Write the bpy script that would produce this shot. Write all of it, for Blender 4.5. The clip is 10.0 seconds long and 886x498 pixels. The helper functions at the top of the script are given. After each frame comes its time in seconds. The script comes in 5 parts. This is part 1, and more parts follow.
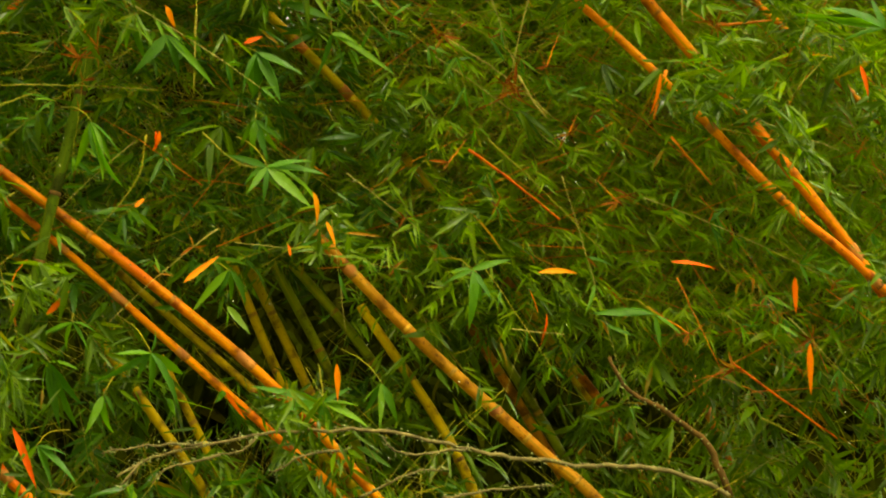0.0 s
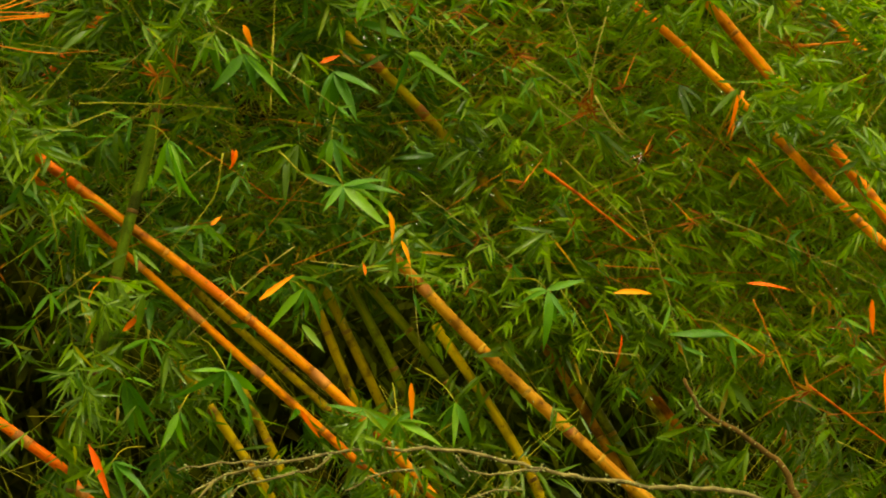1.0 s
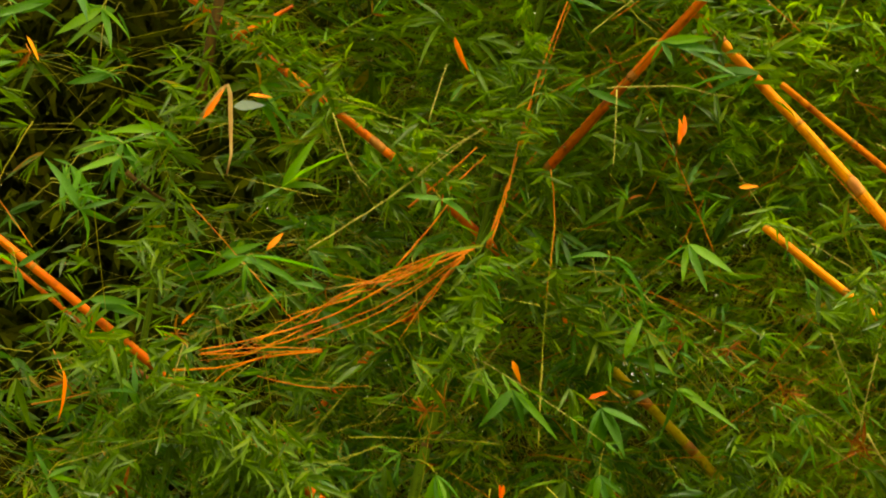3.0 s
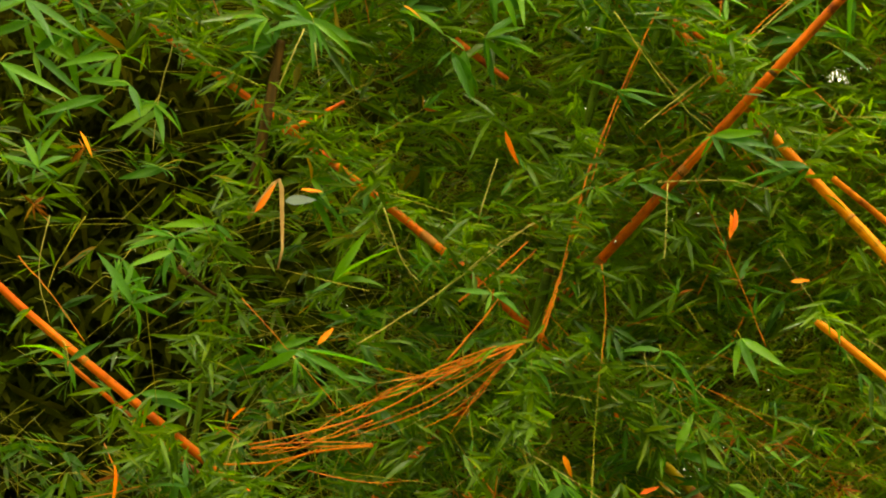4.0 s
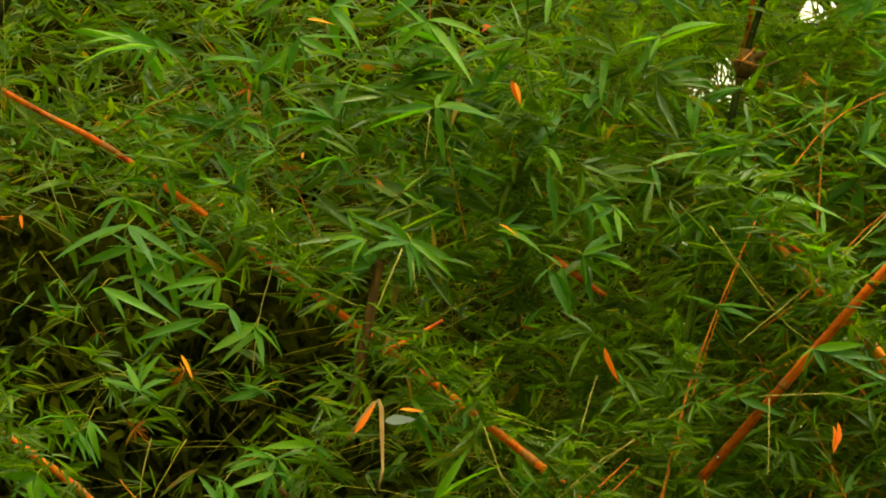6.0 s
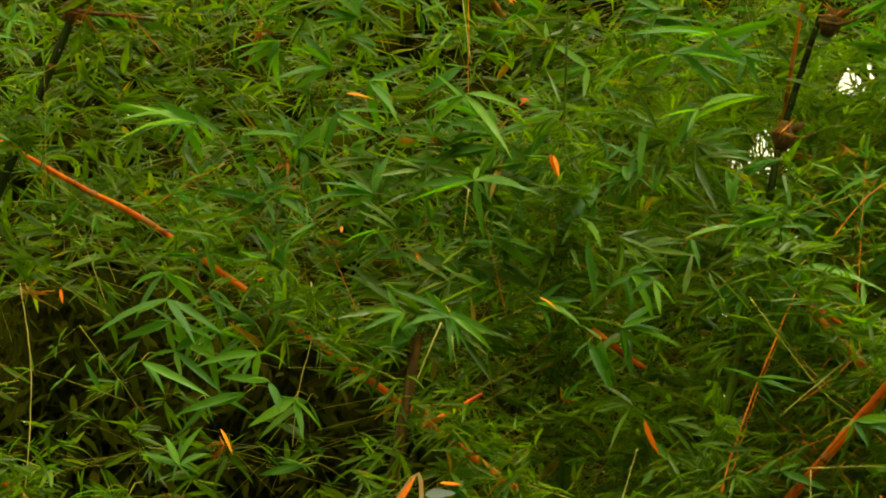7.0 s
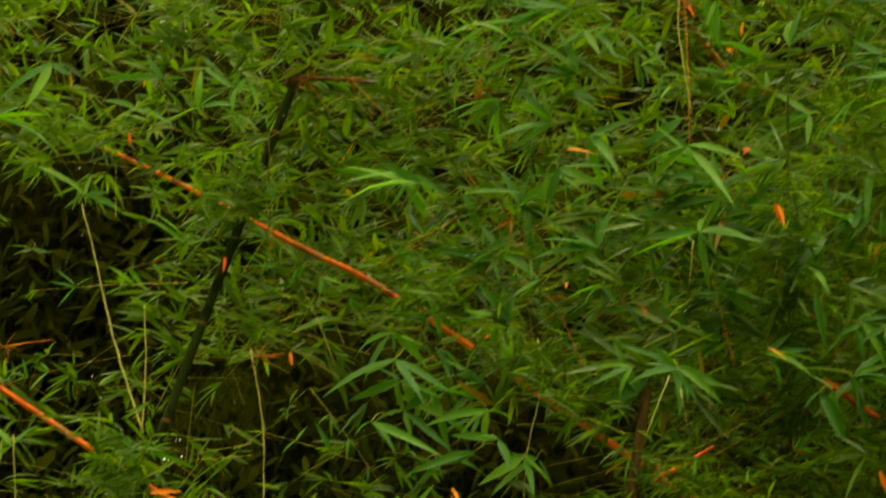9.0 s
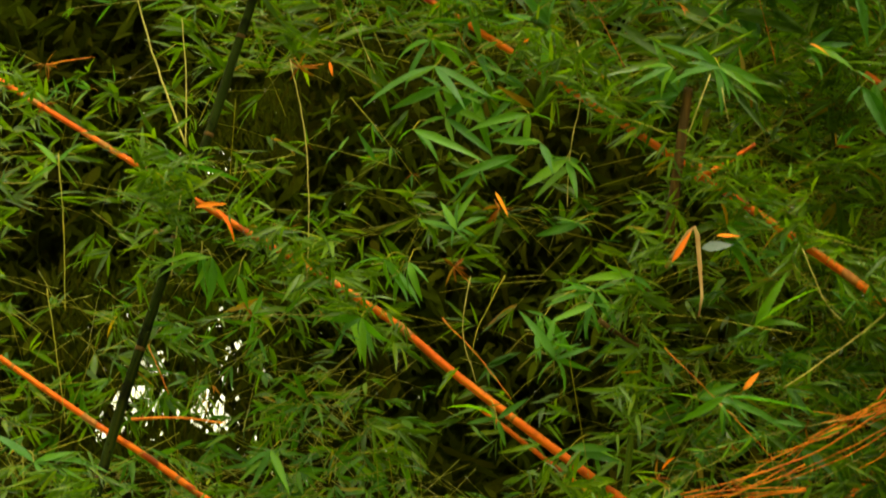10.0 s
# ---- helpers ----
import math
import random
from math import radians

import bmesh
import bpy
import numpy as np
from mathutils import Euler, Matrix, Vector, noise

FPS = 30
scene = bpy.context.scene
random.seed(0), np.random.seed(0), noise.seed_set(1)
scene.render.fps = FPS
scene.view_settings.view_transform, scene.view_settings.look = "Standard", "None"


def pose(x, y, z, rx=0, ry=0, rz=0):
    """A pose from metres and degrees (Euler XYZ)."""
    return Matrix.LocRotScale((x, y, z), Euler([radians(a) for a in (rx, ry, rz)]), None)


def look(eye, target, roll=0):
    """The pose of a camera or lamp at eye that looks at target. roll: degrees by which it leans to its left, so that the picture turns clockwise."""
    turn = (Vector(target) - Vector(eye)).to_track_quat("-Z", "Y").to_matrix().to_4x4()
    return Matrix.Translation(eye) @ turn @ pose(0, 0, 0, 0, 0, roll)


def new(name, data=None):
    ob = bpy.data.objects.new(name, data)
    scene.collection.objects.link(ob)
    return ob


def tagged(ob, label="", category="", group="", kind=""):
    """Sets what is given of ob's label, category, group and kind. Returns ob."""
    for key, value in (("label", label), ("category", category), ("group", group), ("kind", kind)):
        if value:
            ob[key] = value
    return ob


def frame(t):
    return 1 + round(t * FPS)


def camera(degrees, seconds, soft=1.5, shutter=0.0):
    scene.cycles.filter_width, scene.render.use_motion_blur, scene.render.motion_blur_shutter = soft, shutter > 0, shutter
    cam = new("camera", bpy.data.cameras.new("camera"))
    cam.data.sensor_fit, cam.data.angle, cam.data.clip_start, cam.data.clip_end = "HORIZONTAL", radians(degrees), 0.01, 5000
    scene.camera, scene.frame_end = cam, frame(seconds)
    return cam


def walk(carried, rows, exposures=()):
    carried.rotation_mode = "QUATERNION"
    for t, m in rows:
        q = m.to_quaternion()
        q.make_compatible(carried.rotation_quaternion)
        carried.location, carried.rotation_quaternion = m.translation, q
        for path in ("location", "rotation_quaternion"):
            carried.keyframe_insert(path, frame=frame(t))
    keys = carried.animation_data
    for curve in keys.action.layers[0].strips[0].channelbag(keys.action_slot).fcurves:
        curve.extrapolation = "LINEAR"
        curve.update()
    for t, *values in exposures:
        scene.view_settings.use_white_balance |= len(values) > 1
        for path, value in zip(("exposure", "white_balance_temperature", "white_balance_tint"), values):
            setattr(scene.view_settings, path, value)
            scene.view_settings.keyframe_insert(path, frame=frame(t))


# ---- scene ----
cam = camera(22.0, 10.0, soft=1.85, shutter=0.28)
PATH = [
    # seconds, turn to the left, tilt up, lean (degrees)
    (0.0, -10.537, 3.013, -0.777),
    (0.5, -9.491, 3.888, -0.558),
    (1.0, -8.653, 3.525, -0.295),
    (1.5, -6.988, 5.406, -0.030),
    (2.0, -4.310, 8.463, 0.306),
    (2.5, -2.631, 10.365, 0.633),
    (3.8, -0.851, 13.891, 1.325),
    (4.0, -0.471, 14.257, 1.301),
    (4.5, 0.210, 15.901, 1.325),
    (5.0, 0.396, 17.975, 1.068),
    (5.5, 1.303, 18.981, 1.090),
    (7.0, 3.340, 21.501, 1.350),
    (7.5, 3.677, 22.705, 1.470),
    (8.0, 4.505, 23.640, 1.482),
    (8.5, 6.723, 24.113, 1.910),
    (9.0, 9.472, 22.742, 2.025),
    (9.5, 10.483, 18.416, 1.089),
    (10.0, 10.383, 15.342, 0.599),
]


def aim(turn, tilt, lean):
    return Matrix.Translation((0, 0, 1.6)) @ Euler((0, 0, radians(turn))).to_matrix().to_4x4() @ pose(0, 0, 0, 90 + tilt) @ pose(0, 0, 0, 0, 0, lean)


walk(cam, [(t, aim(turn, tilt, lean)) for t, turn, tilt, lean in PATH], [(0, 1.78, 7400, 7), (2.5, 1.8, 7700, 7), (5, 1.58, 6800, 7), (7.5, 1.16, 6800, 8), (9.0, 0.96, 6800, 8), (9.5, 1.12, 6700, 8), (10, 1.4, 6600, 8)])


# ---- light ----
world = bpy.data.worlds.new("sky")
scene.world = world
world.use_nodes = True
wn = world.node_tree
sky = wn.nodes.new("ShaderNodeTexSky")
sky.sky_type, sky.sun_disc = "NISHITA", False
sky.sun_elevation, sky.sun_rotation = radians(58), radians(124)
sky.dust_density, sky.air_density = 4.0, 1.0
wn.nodes["Background"].inputs["Strength"].default_value = 0.17
cloud = wn.nodes.new("ShaderNodeMix")
cloud.data_type = "RGBA"
cloud.inputs[0].default_value, cloud.inputs[7].default_value = 0.85, (12.6, 12.0, 6.6, 1)
wn.links.new(sky.outputs["Color"], cloud.inputs[6])
# an overcast sky, three times as bright overhead as at the horizon
split = wn.nodes.new("ShaderNodeSeparateXYZ")
wn.links.new(wn.nodes.new("ShaderNodeTexCoord").outputs["Generated"], split.inputs[0])
rise = wn.nodes.new("ShaderNodeMapRange")
rise.inputs["To Min"].default_value, rise.inputs["To Max"].default_value = 0.33, 1.0
wn.links.new(split.outputs["Z"], rise.inputs["Value"])
overcast = wn.nodes.new("ShaderNodeVectorMath")
overcast.operation = "SCALE"
wn.links.new(cloud.outputs[2], overcast.inputs[0])
wn.links.new(rise.outputs["Result"], overcast.inputs["Scale"])
wn.links.new(overcast.outputs["Vector"], wn.nodes["Background"].inputs["Color"])
sun = new("sun", bpy.data.lights.new("sun", "SUN"))
sun.data.energy, sun.data.angle, sun.data.color = 1.2, radians(40), (1.0, 0.93, 0.8)
sun.matrix_world = look((2.0, -3.2, 9.0), (0, 0, 1.0))


# ---- materials ----
def shader(name):
    m = bpy.data.materials.new(name)
    m.use_nodes = True
    return m, m.node_tree, m.node_tree.nodes["Principled BSDF"]


def ramp(tree, source, stops):
    node = tree.nodes.new("ShaderNodeValToRGB")
    while len(node.color_ramp.elements) < len(stops):
        node.color_ramp.elements.new(0.5)
    for e, (at, colour) in zip(node.color_ramp.elements, stops):
        e.position, e.color = at, (*colour, 1)
    tree.links.new(source, node.inputs["Fac"])
    return node.outputs["Color"]


def noise_of(tree, scale, detail=3.0, stretch=None, coord="Object"):
    tex = tree.nodes.new("ShaderNodeTexNoise")
    tex.inputs["Scale"].default_value, tex.inputs["Detail"].default_value = scale, detail
    at = tree.nodes.new("ShaderNodeTexCoord").outputs[coord]
    if stretch:
        mapping = tree.nodes.new("ShaderNodeMapping")
        mapping.inputs["Scale"].default_value = stretch
        tree.links.new(at, mapping.inputs["Vector"])
        at = mapping.outputs["Vector"]
    tree.links.new(at, tex.inputs["Vector"])
    return tex.outputs["Fac"]


def mixed(tree, a, b, fac, blend="MIX"):
    node = tree.nodes.new("ShaderNodeMix")
    node.data_type, node.blend_type = "RGBA", blend
    for key, v in ((0, fac), (6, a), (7, b)):
        if isinstance(v, (float, int)):
            node.inputs[key].default_value = v
        elif isinstance(v, tuple):
            node.inputs[key].default_value = (*v, 1)
        else:
            tree.links.new(v, node.inputs[key])
    return node.outputs[2]


def bumped(tree, shade, height, strength, distance):
    node = tree.nodes.new("ShaderNodeBump")
    node.inputs["Strength"].default_value, node.inputs["Distance"].default_value = strength, distance
    tree.links.new(height, node.inputs["Height"])
    tree.links.new(node.outputs["Normal"], shade.inputs["Normal"])


def leaf_material(name, stops, single=False, through_light=0.55, rough=0.4, shine=0.2, wet=0.35):
    """Wet bamboo leaf: each blade takes its own tone, with streaks and pale blotches on it."""
    m, tree, shade = shader(name)
    if single:
        one = tree.nodes.new("ShaderNodeObjectInfo").outputs["Random"]
    else:
        one = tree.nodes.new("ShaderNodeNewGeometry").outputs["Random Per Island"]
    tone = ramp(tree, one, stops)
    patch = noise_of(tree, 1.3, 2.0, coord="Object")
    if name not in ("dead_leaf", "dry_leaf"):
        tone = mixed(tree, tone, (0.15, 0.24, 0.004), ramp(tree, patch, [(0.52, (0, 0, 0)), (0.75, (0.2, 0.2, 0.2))]))
    fine = noise_of(tree, 60, 3.0)
    tone = mixed(tree, tone, (0.6, 0.6, 0.5), ramp(tree, fine, [(0.3, (0.5, 0.5, 0.5)), (0.7, (0, 0, 0))]), "MULTIPLY")
    tree.links.new(tone, shade.inputs["Base Color"])
    shade.inputs["Specular IOR Level"].default_value = shine
    tree.links.new(ramp(tree, noise_of(tree, 25, 2.0), [(0.3, (rough + 0.14,) * 3), (0.58, (rough,) * 3), (0.68, (max(0.12, rough - 0.28),) * 3)]), shade.inputs["Roughness"])
    if shine > 0.19:
        # films of rain on parts of the blades
        film, beads = noise_of(tree, 9.0, 2.0), noise_of(tree, 70.0, 2.0)
        cover = mixed(tree, ramp(tree, film, [(0.52, (0, 0, 0)), (0.62, (wet, wet, wet))]), (1.0, 1.0, 1.0), ramp(tree, beads, [(0.66, (0, 0, 0)), (0.71, (1, 1, 1))]))
        tree.links.new(cover, shade.inputs["Coat Weight"])
        shade.inputs["Coat Roughness"].default_value, shade.inputs["Coat IOR"].default_value = 0.1, 1.65
        swell = tree.nodes.new("ShaderNodeBump")
        swell.inputs["Strength"].default_value, swell.inputs["Distance"].default_value = 0.6, 0.004
        tree.links.new(beads, swell.inputs["Height"])
        tree.links.new(swell.outputs["Normal"], shade.inputs["Coat Normal"])
    bumped(tree, shade, fine, 0.25, 0.004)
    glow = tree.nodes.new("ShaderNodeBsdfTranslucent")
    tree.links.new(mixed(tree, tone, (1.15, 1.22, 0.3), 1.0, "MULTIPLY"), glow.inputs["Color"])
    mix = tree.nodes.new("ShaderNodeMixShader")
    mix.inputs[0].default_value = through_light
    tree.links.new(shade.outputs[0], mix.inputs[1])
    tree.links.new(glow.outputs[0], mix.inputs[2])
    tree.links.new(mix.outputs[0], tree.nodes["Material Output"].inputs["Surface"])
    return m


def cane_material(name, light, dark, stripe, rough=0.36, shine=0.25):
    """Bamboo cane: waxy skin, each internode of its own tone, lengthwise stripes, dark blotches (skin, and leaf shade
    put into the colour) and a dull bloom.
    """
    m, tree, shade = shader(name)
    streak = noise_of(tree, 1.0, 3.0, (11, 1.6, 1), "UV")
    fine = noise_of(tree, 1.0, 4.0, (46, 5, 1), "UV")
    smudge = noise_of(tree, 5.0, 4.0)
    one = tree.nodes.new("ShaderNodeObjectInfo").outputs["Random"]
    tone = mixed(tree, light, dark, ramp(tree, smudge, [(0.38, (0, 0, 0)), (0.66, (1, 1, 1))]))
    tone = mixed(tree, tone, stripe, ramp(tree, streak, [(0.54, (0, 0, 0)), (0.64, (0.8, 0.8, 0.8))]))
    tone = mixed(tree, tone, (0.62, 0.55, 0.5), ramp(tree, fine, [(0.35, (0.45, 0.45, 0.45)), (0.55, (0, 0, 0))]), "MULTIPLY")
    tone = mixed(tree, tone, (0.7, 0.78, 0.8), ramp(tree, one, [(0.0, (0.5, 0.5, 0.5)), (0.4, (0, 0, 0))]), "MULTIPLY")
    # dark blotches of the skin, strengthened to stand for shade from leaves
    shade_blotch = noise_of(tree, 16.0, 5.0)
    tone = mixed(tree, tone, (0.25, 0.2, 0.16), ramp(tree, shade_blotch, [(0.34, (0.9, 0.9, 0.9)), (0.48, (0, 0, 0))]), "MULTIPLY")
    speck = noise_of(tree, 90.0, 3.0)
    tone = mixed(tree, tone, (0.3, 0.22, 0.12), ramp(tree, speck, [(0.3, (0.8, 0.8, 0.8)), (0.37, (0, 0, 0))]), "MULTIPLY")
    tree.links.new(tone, shade.inputs["Base Color"])
    tree.links.new(ramp(tree, smudge, [(0.3, (rough,) * 3), (0.8, (rough + 0.25,) * 3)]), shade.inputs["Roughness"])
    shade.inputs["Specular IOR Level"].default_value = shine
    bumped(tree, shade, fine, 0.2, 0.003)
    return m


def plain_material(name, a, b, scale, rough=0.6, bump=0.3, stretch=None):
    m, tree, shade = shader(name)
    grain = noise_of(tree, scale, 5.0, stretch)
    tree.links.new(ramp(tree, grain, [(0.3, a), (0.7, b)]), shade.inputs["Base Color"])
    shade.inputs["Roughness"].default_value = rough
    shade.inputs["Specular IOR Level"].default_value = 0.2
    bumped(tree, shade, grain, bump, 0.01)
    return m


GREENS = [(0.0, (0.055, 0.115, 0.002)), (0.45, (0.088, 0.175, 0.002)), (0.85, (0.13, 0.235, 0.003)), (0.985, (0.19, 0.28, 0.003)), (1.0, (0.45, 0.2, 0.004))]
LEAF = leaf_material("bamboo_leaf", GREENS)
LEAF_COOL = leaf_material("cool_leaf", [(0.0, (0.04, 0.12, 0.006)), (0.45, (0.062, 0.175, 0.007)), (0.85, (0.1, 0.24, 0.006)), (0.985, (0.16, 0.3, 0.005)), (1.0, (0.4, 0.2, 0.004))])
# yellower leaf, also lightened: the brighter light up right is in its colour
LEAF_FINE_LIT = leaf_material("fine_lit_leaf", [(0.0, (0.16, 0.3, 0.006)), (0.5, (0.215, 0.38, 0.008)), (0.975, (0.3, 0.45, 0.01)), (1.0, (0.5, 0.22, 0.006))], through_light=0.62)
LEAF_NEAR = leaf_material("bamboo_leaf_near", [(0.0, (0.055, 0.19, 0.01)), (0.3, (0.08, 0.23, 0.016)), (0.6, (0.1, 0.28, 0.008)), (0.85, (0.17, 0.38, 0.004)), (1.0, (0.14, 0.3, 0.014))], single=True)
# darkened copy of the leaf: shade deep in the clump put into its colour
LEAF_SHADED = leaf_material("shaded_leaf", [(0.0, (0.026, 0.032, 0.002)), (0.6, (0.032, 0.036, 0.002)), (1.0, (0.038, 0.034, 0.002))], through_light=0.4, rough=0.9, shine=0.0)
# backdrop leaf, its near-black colour stands for shade
LEAF_FAR_SHADED = leaf_material("far_shaded_leaf", [(0.0, (0.02, 0.022, 0.001)), (1.0, (0.035, 0.03, 0.002))], through_light=0.3, rough=0.9, shine=0.0)
DEAD_LEAF = leaf_material("dead_leaf", [(0.0, (0.7, 0.08, 0.002)), (0.5, (0.9, 0.2, 0.002)), (1.0, (0.8, 0.28, 0.006))], single=True, through_light=0.35, rough=0.6, shine=0.15)
DRY_LEAF = leaf_material("dry_leaf", [(0.0, (0.14, 0.045, 0.003)), (0.5, (0.3, 0.09, 0.004)), (1.0, (0.3, 0.16, 0.008))], single=True, through_light=0.3, rough=0.7, shine=0.1)
PALE_LEAF = leaf_material("bleached_leaf", [(0.0, (0.09, 0.12, 0.1)), (1.0, (0.13, 0.17, 0.14))], single=True, through_light=0.2)
CANES = {
    "golden": cane_material("golden_cane", (0.7, 0.215, 0.001), (0.56, 0.125, 0.001), (0.36, 0.2, 0.002), 0.45, 0.12),
    "orange": cane_material("orange_cane", (0.62, 0.2, 0.001), (0.5, 0.095, 0.001), (0.33, 0.21, 0.002), 0.45, 0.12),
    "russet": cane_material("russet_cane", (0.85, 0.17, 0.001), (0.7, 0.1, 0.001), (0.35, 0.14, 0.001), 0.45, 0.12),
    # dark stripes: olive patches, and the shaded underside put into the colour
    "amber": cane_material("amber_cane", (0.78, 0.14, 0.001), (0.34, 0.07, 0.001), (0.14, 0.09, 0.002), 0.45, 0.12),
    "olive": cane_material("olive_cane", (0.58, 0.37, 0.003), (0.42, 0.29, 0.002), (0.32, 0.34, 0.003), 0.45, 0.15),
    "green": cane_material("green_cane", (0.3, 0.32, 0.003), (0.18, 0.23, 0.003), (0.42, 0.3, 0.003), 0.45, 0.15),
    "tan": cane_material("tan_cane", (0.48, 0.215, 0.012), (0.38, 0.14, 0.006), (0.28, 0.15, 0.005), 0.5, 0.12),
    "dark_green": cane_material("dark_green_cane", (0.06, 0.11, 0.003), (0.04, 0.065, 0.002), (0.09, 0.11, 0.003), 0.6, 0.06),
    # shaded copy of the dark green cane: deep shade put into its colour
    "shaded_green": cane_material("shaded_green_cane", (0.018, 0.03, 0.002), (0.01, 0.016, 0.001), (0.026, 0.03, 0.002), 0.7, 0.04),
}
NODE = plain_material("cane_joint", (0.1, 0.035, 0.003), (0.5, 0.19, 0.008), 30)
NODE_DARK = plain_material("dark_joint", (0.1, 0.05, 0.008), (0.5, 0.26, 0.02), 45)
SHEATH = plain_material("dry_sheath", (0.2, 0.06, 0.012), (0.5, 0.19, 0.03), 30, 0.7, 0.4, (1, 1, 0.2))
STRAW_SHEATH = plain_material("tan_sheath", (0.26, 0.1, 0.02), (0.46, 0.3, 0.1), 22, 0.6, 0.5, (3, 3, 0.4))
TWIG = plain_material("live_twig", (0.15, 0.19, 0.006), (0.34, 0.27, 0.008), 20, 0.5)
TWIG_RED = plain_material("orange_twig", (0.4, 0.08, 0.002), (0.75, 0.23, 0.004), 20, 0.5)
STRAW = plain_material("straw_twig", (0.3, 0.26, 0.03), (0.5, 0.42, 0.09), 20, 0.55)
BARK = plain_material("dead_bark", (0.045, 0.036, 0.012), (0.19, 0.15, 0.045), 26, 0.85, 0.7)
LICHEN = plain_material("lichen", (0.12, 0.14, 0.04), (0.3, 0.31, 0.11), 70, 0.95, 0.9)
STUMP = plain_material("rotten_cane", (0.03, 0.018, 0.002), (0.11, 0.055, 0.006), 14, 0.9, 0.6, (4, 4, 1))
CANES["rotten"] = STUMP
WATER, water_nodes, water_shade = shader("rain_water")
water_shade.inputs["Base Color"].default_value, water_shade.inputs["Roughness"].default_value = (1, 1, 1, 1), 0.02
water_shade.inputs["IOR"].default_value, water_shade.inputs["Transmission Weight"].default_value = 1.6, 1.0
SOIL = plain_material("grassy_soil", (0.03, 0.045, 0.008), (0.09, 0.1, 0.02), 3.0, 0.95, 0.8)


# ---- mesh helpers ----
def mesh_of(name, verts, faces, material, smooth=True):
    me = bpy.data.meshes.new(name)
    me.from_pydata([tuple(v) for v in verts], [], faces)
    me.materials.append(material)
    if smooth:
        me.shade_smooth()
    me.update()
    return me


def wrap(me, rings, sides):
    """Lays a map round a stem of rings: once round across it, metres along it."""
    grid = me.uv_layers.new(name="round").data
    for poly in me.polygons:
        for loop, v in zip(poly.loop_indices, poly.vertices):
            i, k = divmod(v, sides)
            if k == 0 and len(poly.vertices) == 4 and max(w % sides for w in poly.vertices) == sides - 1:
                k = sides
            grid[loop].uv = (k / sides, rings[i])
    return me


def part(name, me, parent, label=""):
    ob = new(name, me)
    ob.parent = parent
    return tagged(ob, label)


def root(name, at, label, category, group="", kind=""):
    ob = new(name)
    ob.location, ob.empty_display_size = at, 0.1
    return tagged(ob, label, category, group, kind)


def smooth_path(points, step):
    """Catmull-Rom through the points, resampled at even steps."""
    p = [Vector(q) for q in points]
    p = [2 * p[0] - p[1], *p, 2 * p[-1] - p[-2]]
    fine = []
    for i in range(1, len(p) - 2):
        a, b, c, d = p[i - 1 : i + 3]
        for k in range(24):
            s = k / 24
            fine.append(0.5 * (2 * b + (c - a) * s + (2 * a - 5 * b + 4 * c - d) * s**2 + (3 * b - a - 3 * c + d) * s**3))
    fine.append(p[-2])
    out, left = [fine[0]], step
    for a, b in zip(fine, fine[1:]):
        length, done = (b - a).length, 0.0
        while length - done >= left:
            done += left
            out.append(a.lerp(b, done / length))
            left = step
        left -= length - done
    if (out[-1] - fine[-1]).length > step * 0.3:
        out.append(fine[-1])
    return out


def tube(path, radii, sides=8, caps=True):
    """Vertices and faces of a round stem along a path."""
    verts, faces = [], []
    n = len(path)
    up = Vector((0.31, -0.9, 0.2))
    for i, p in enumerate(path):
        along = (path[min(i + 1, n - 1)] - path[max(i - 1, 0)]).normalized()
        side = along.cross(up).normalized()
        other = side.cross(along)
        for k in range(sides):
            a = math.tau * k / sides
            verts.append(p + radii[i] * (math.cos(a) * side + math.sin(a) * other))
    for i in range(n - 1):
        for k in range(sides):
            a, b = i * sides + k, i * sides + (k + 1) % sides
            faces.append((a, b, b + sides, a + sides))
    if caps:
        faces.append(tuple(range(sides))[::-1])
        faces.append(tuple(range((n - 1) * sides, n * sides)))
    return verts, faces


LEAF_SHAPE = [(0.0, 0.05), (0.1, 0.55), (0.27, 1.0), (0.55, 0.86), (0.8, 0.46), (1.0, 0.0)]


def strap_blade(length, width, droop, twist):
    """A plain curved blade without a midrib fold, for leaves deep in the thicket."""
    verts, faces = [], []
    shape = [(0.0, 0.1), (0.28, 0.95), (0.62, 0.8)]
    for s, w in shape:
        x, z, turn, half = length * s * (1 - 0.25 * droop * s), -length * droop * s * s * 0.6, twist * s, 0.5 * width * w
        for k in (-1, 1):
            verts.append((x, k * half * math.cos(turn), z + k * half * math.sin(turn)))
    verts.append((length * (1 - 0.25 * droop), 0, -length * droop * 0.6))
    faces = [(0, 2, 3, 1), (2, 4, 5, 3), (4, 6, 5)]
    return verts, faces


def leaf_blade(length, width, droop, twist, fold=0.22, shape=LEAF_SHAPE):
    """A lance-shaped blade along +x, folded along its midrib, bending down and twisting."""
    verts, faces = [], []
    for i, (s, w) in enumerate(shape):
        x, z = length * s * (1 - 0.25 * droop * s), -length * droop * s * s * 0.6
        turn, half = twist * s, 0.5 * width * w
        if i == len(shape) - 1:
            verts.append((x, 0, z))
            break
        for k in (-1, 0, 1):
            y, h = k * half, abs(k) * half * fold * 2
            verts.append((x, y * math.cos(turn) - h * math.sin(turn), z + y * math.sin(turn) + h * math.cos(turn)))
    last = len(verts) - 1
    for i in range(len(shape) - 2):
        a = 3 * i
        faces += [(a, a + 3, a + 4, a + 1), (a + 1, a + 4, a + 5, a + 2)]
    a = 3 * (len(shape) - 2)
    faces += [(a, last, a + 1), (a + 1, last, a + 2)]
    return verts, faces


rng = random.Random(11)
BARE, COVER = [], []


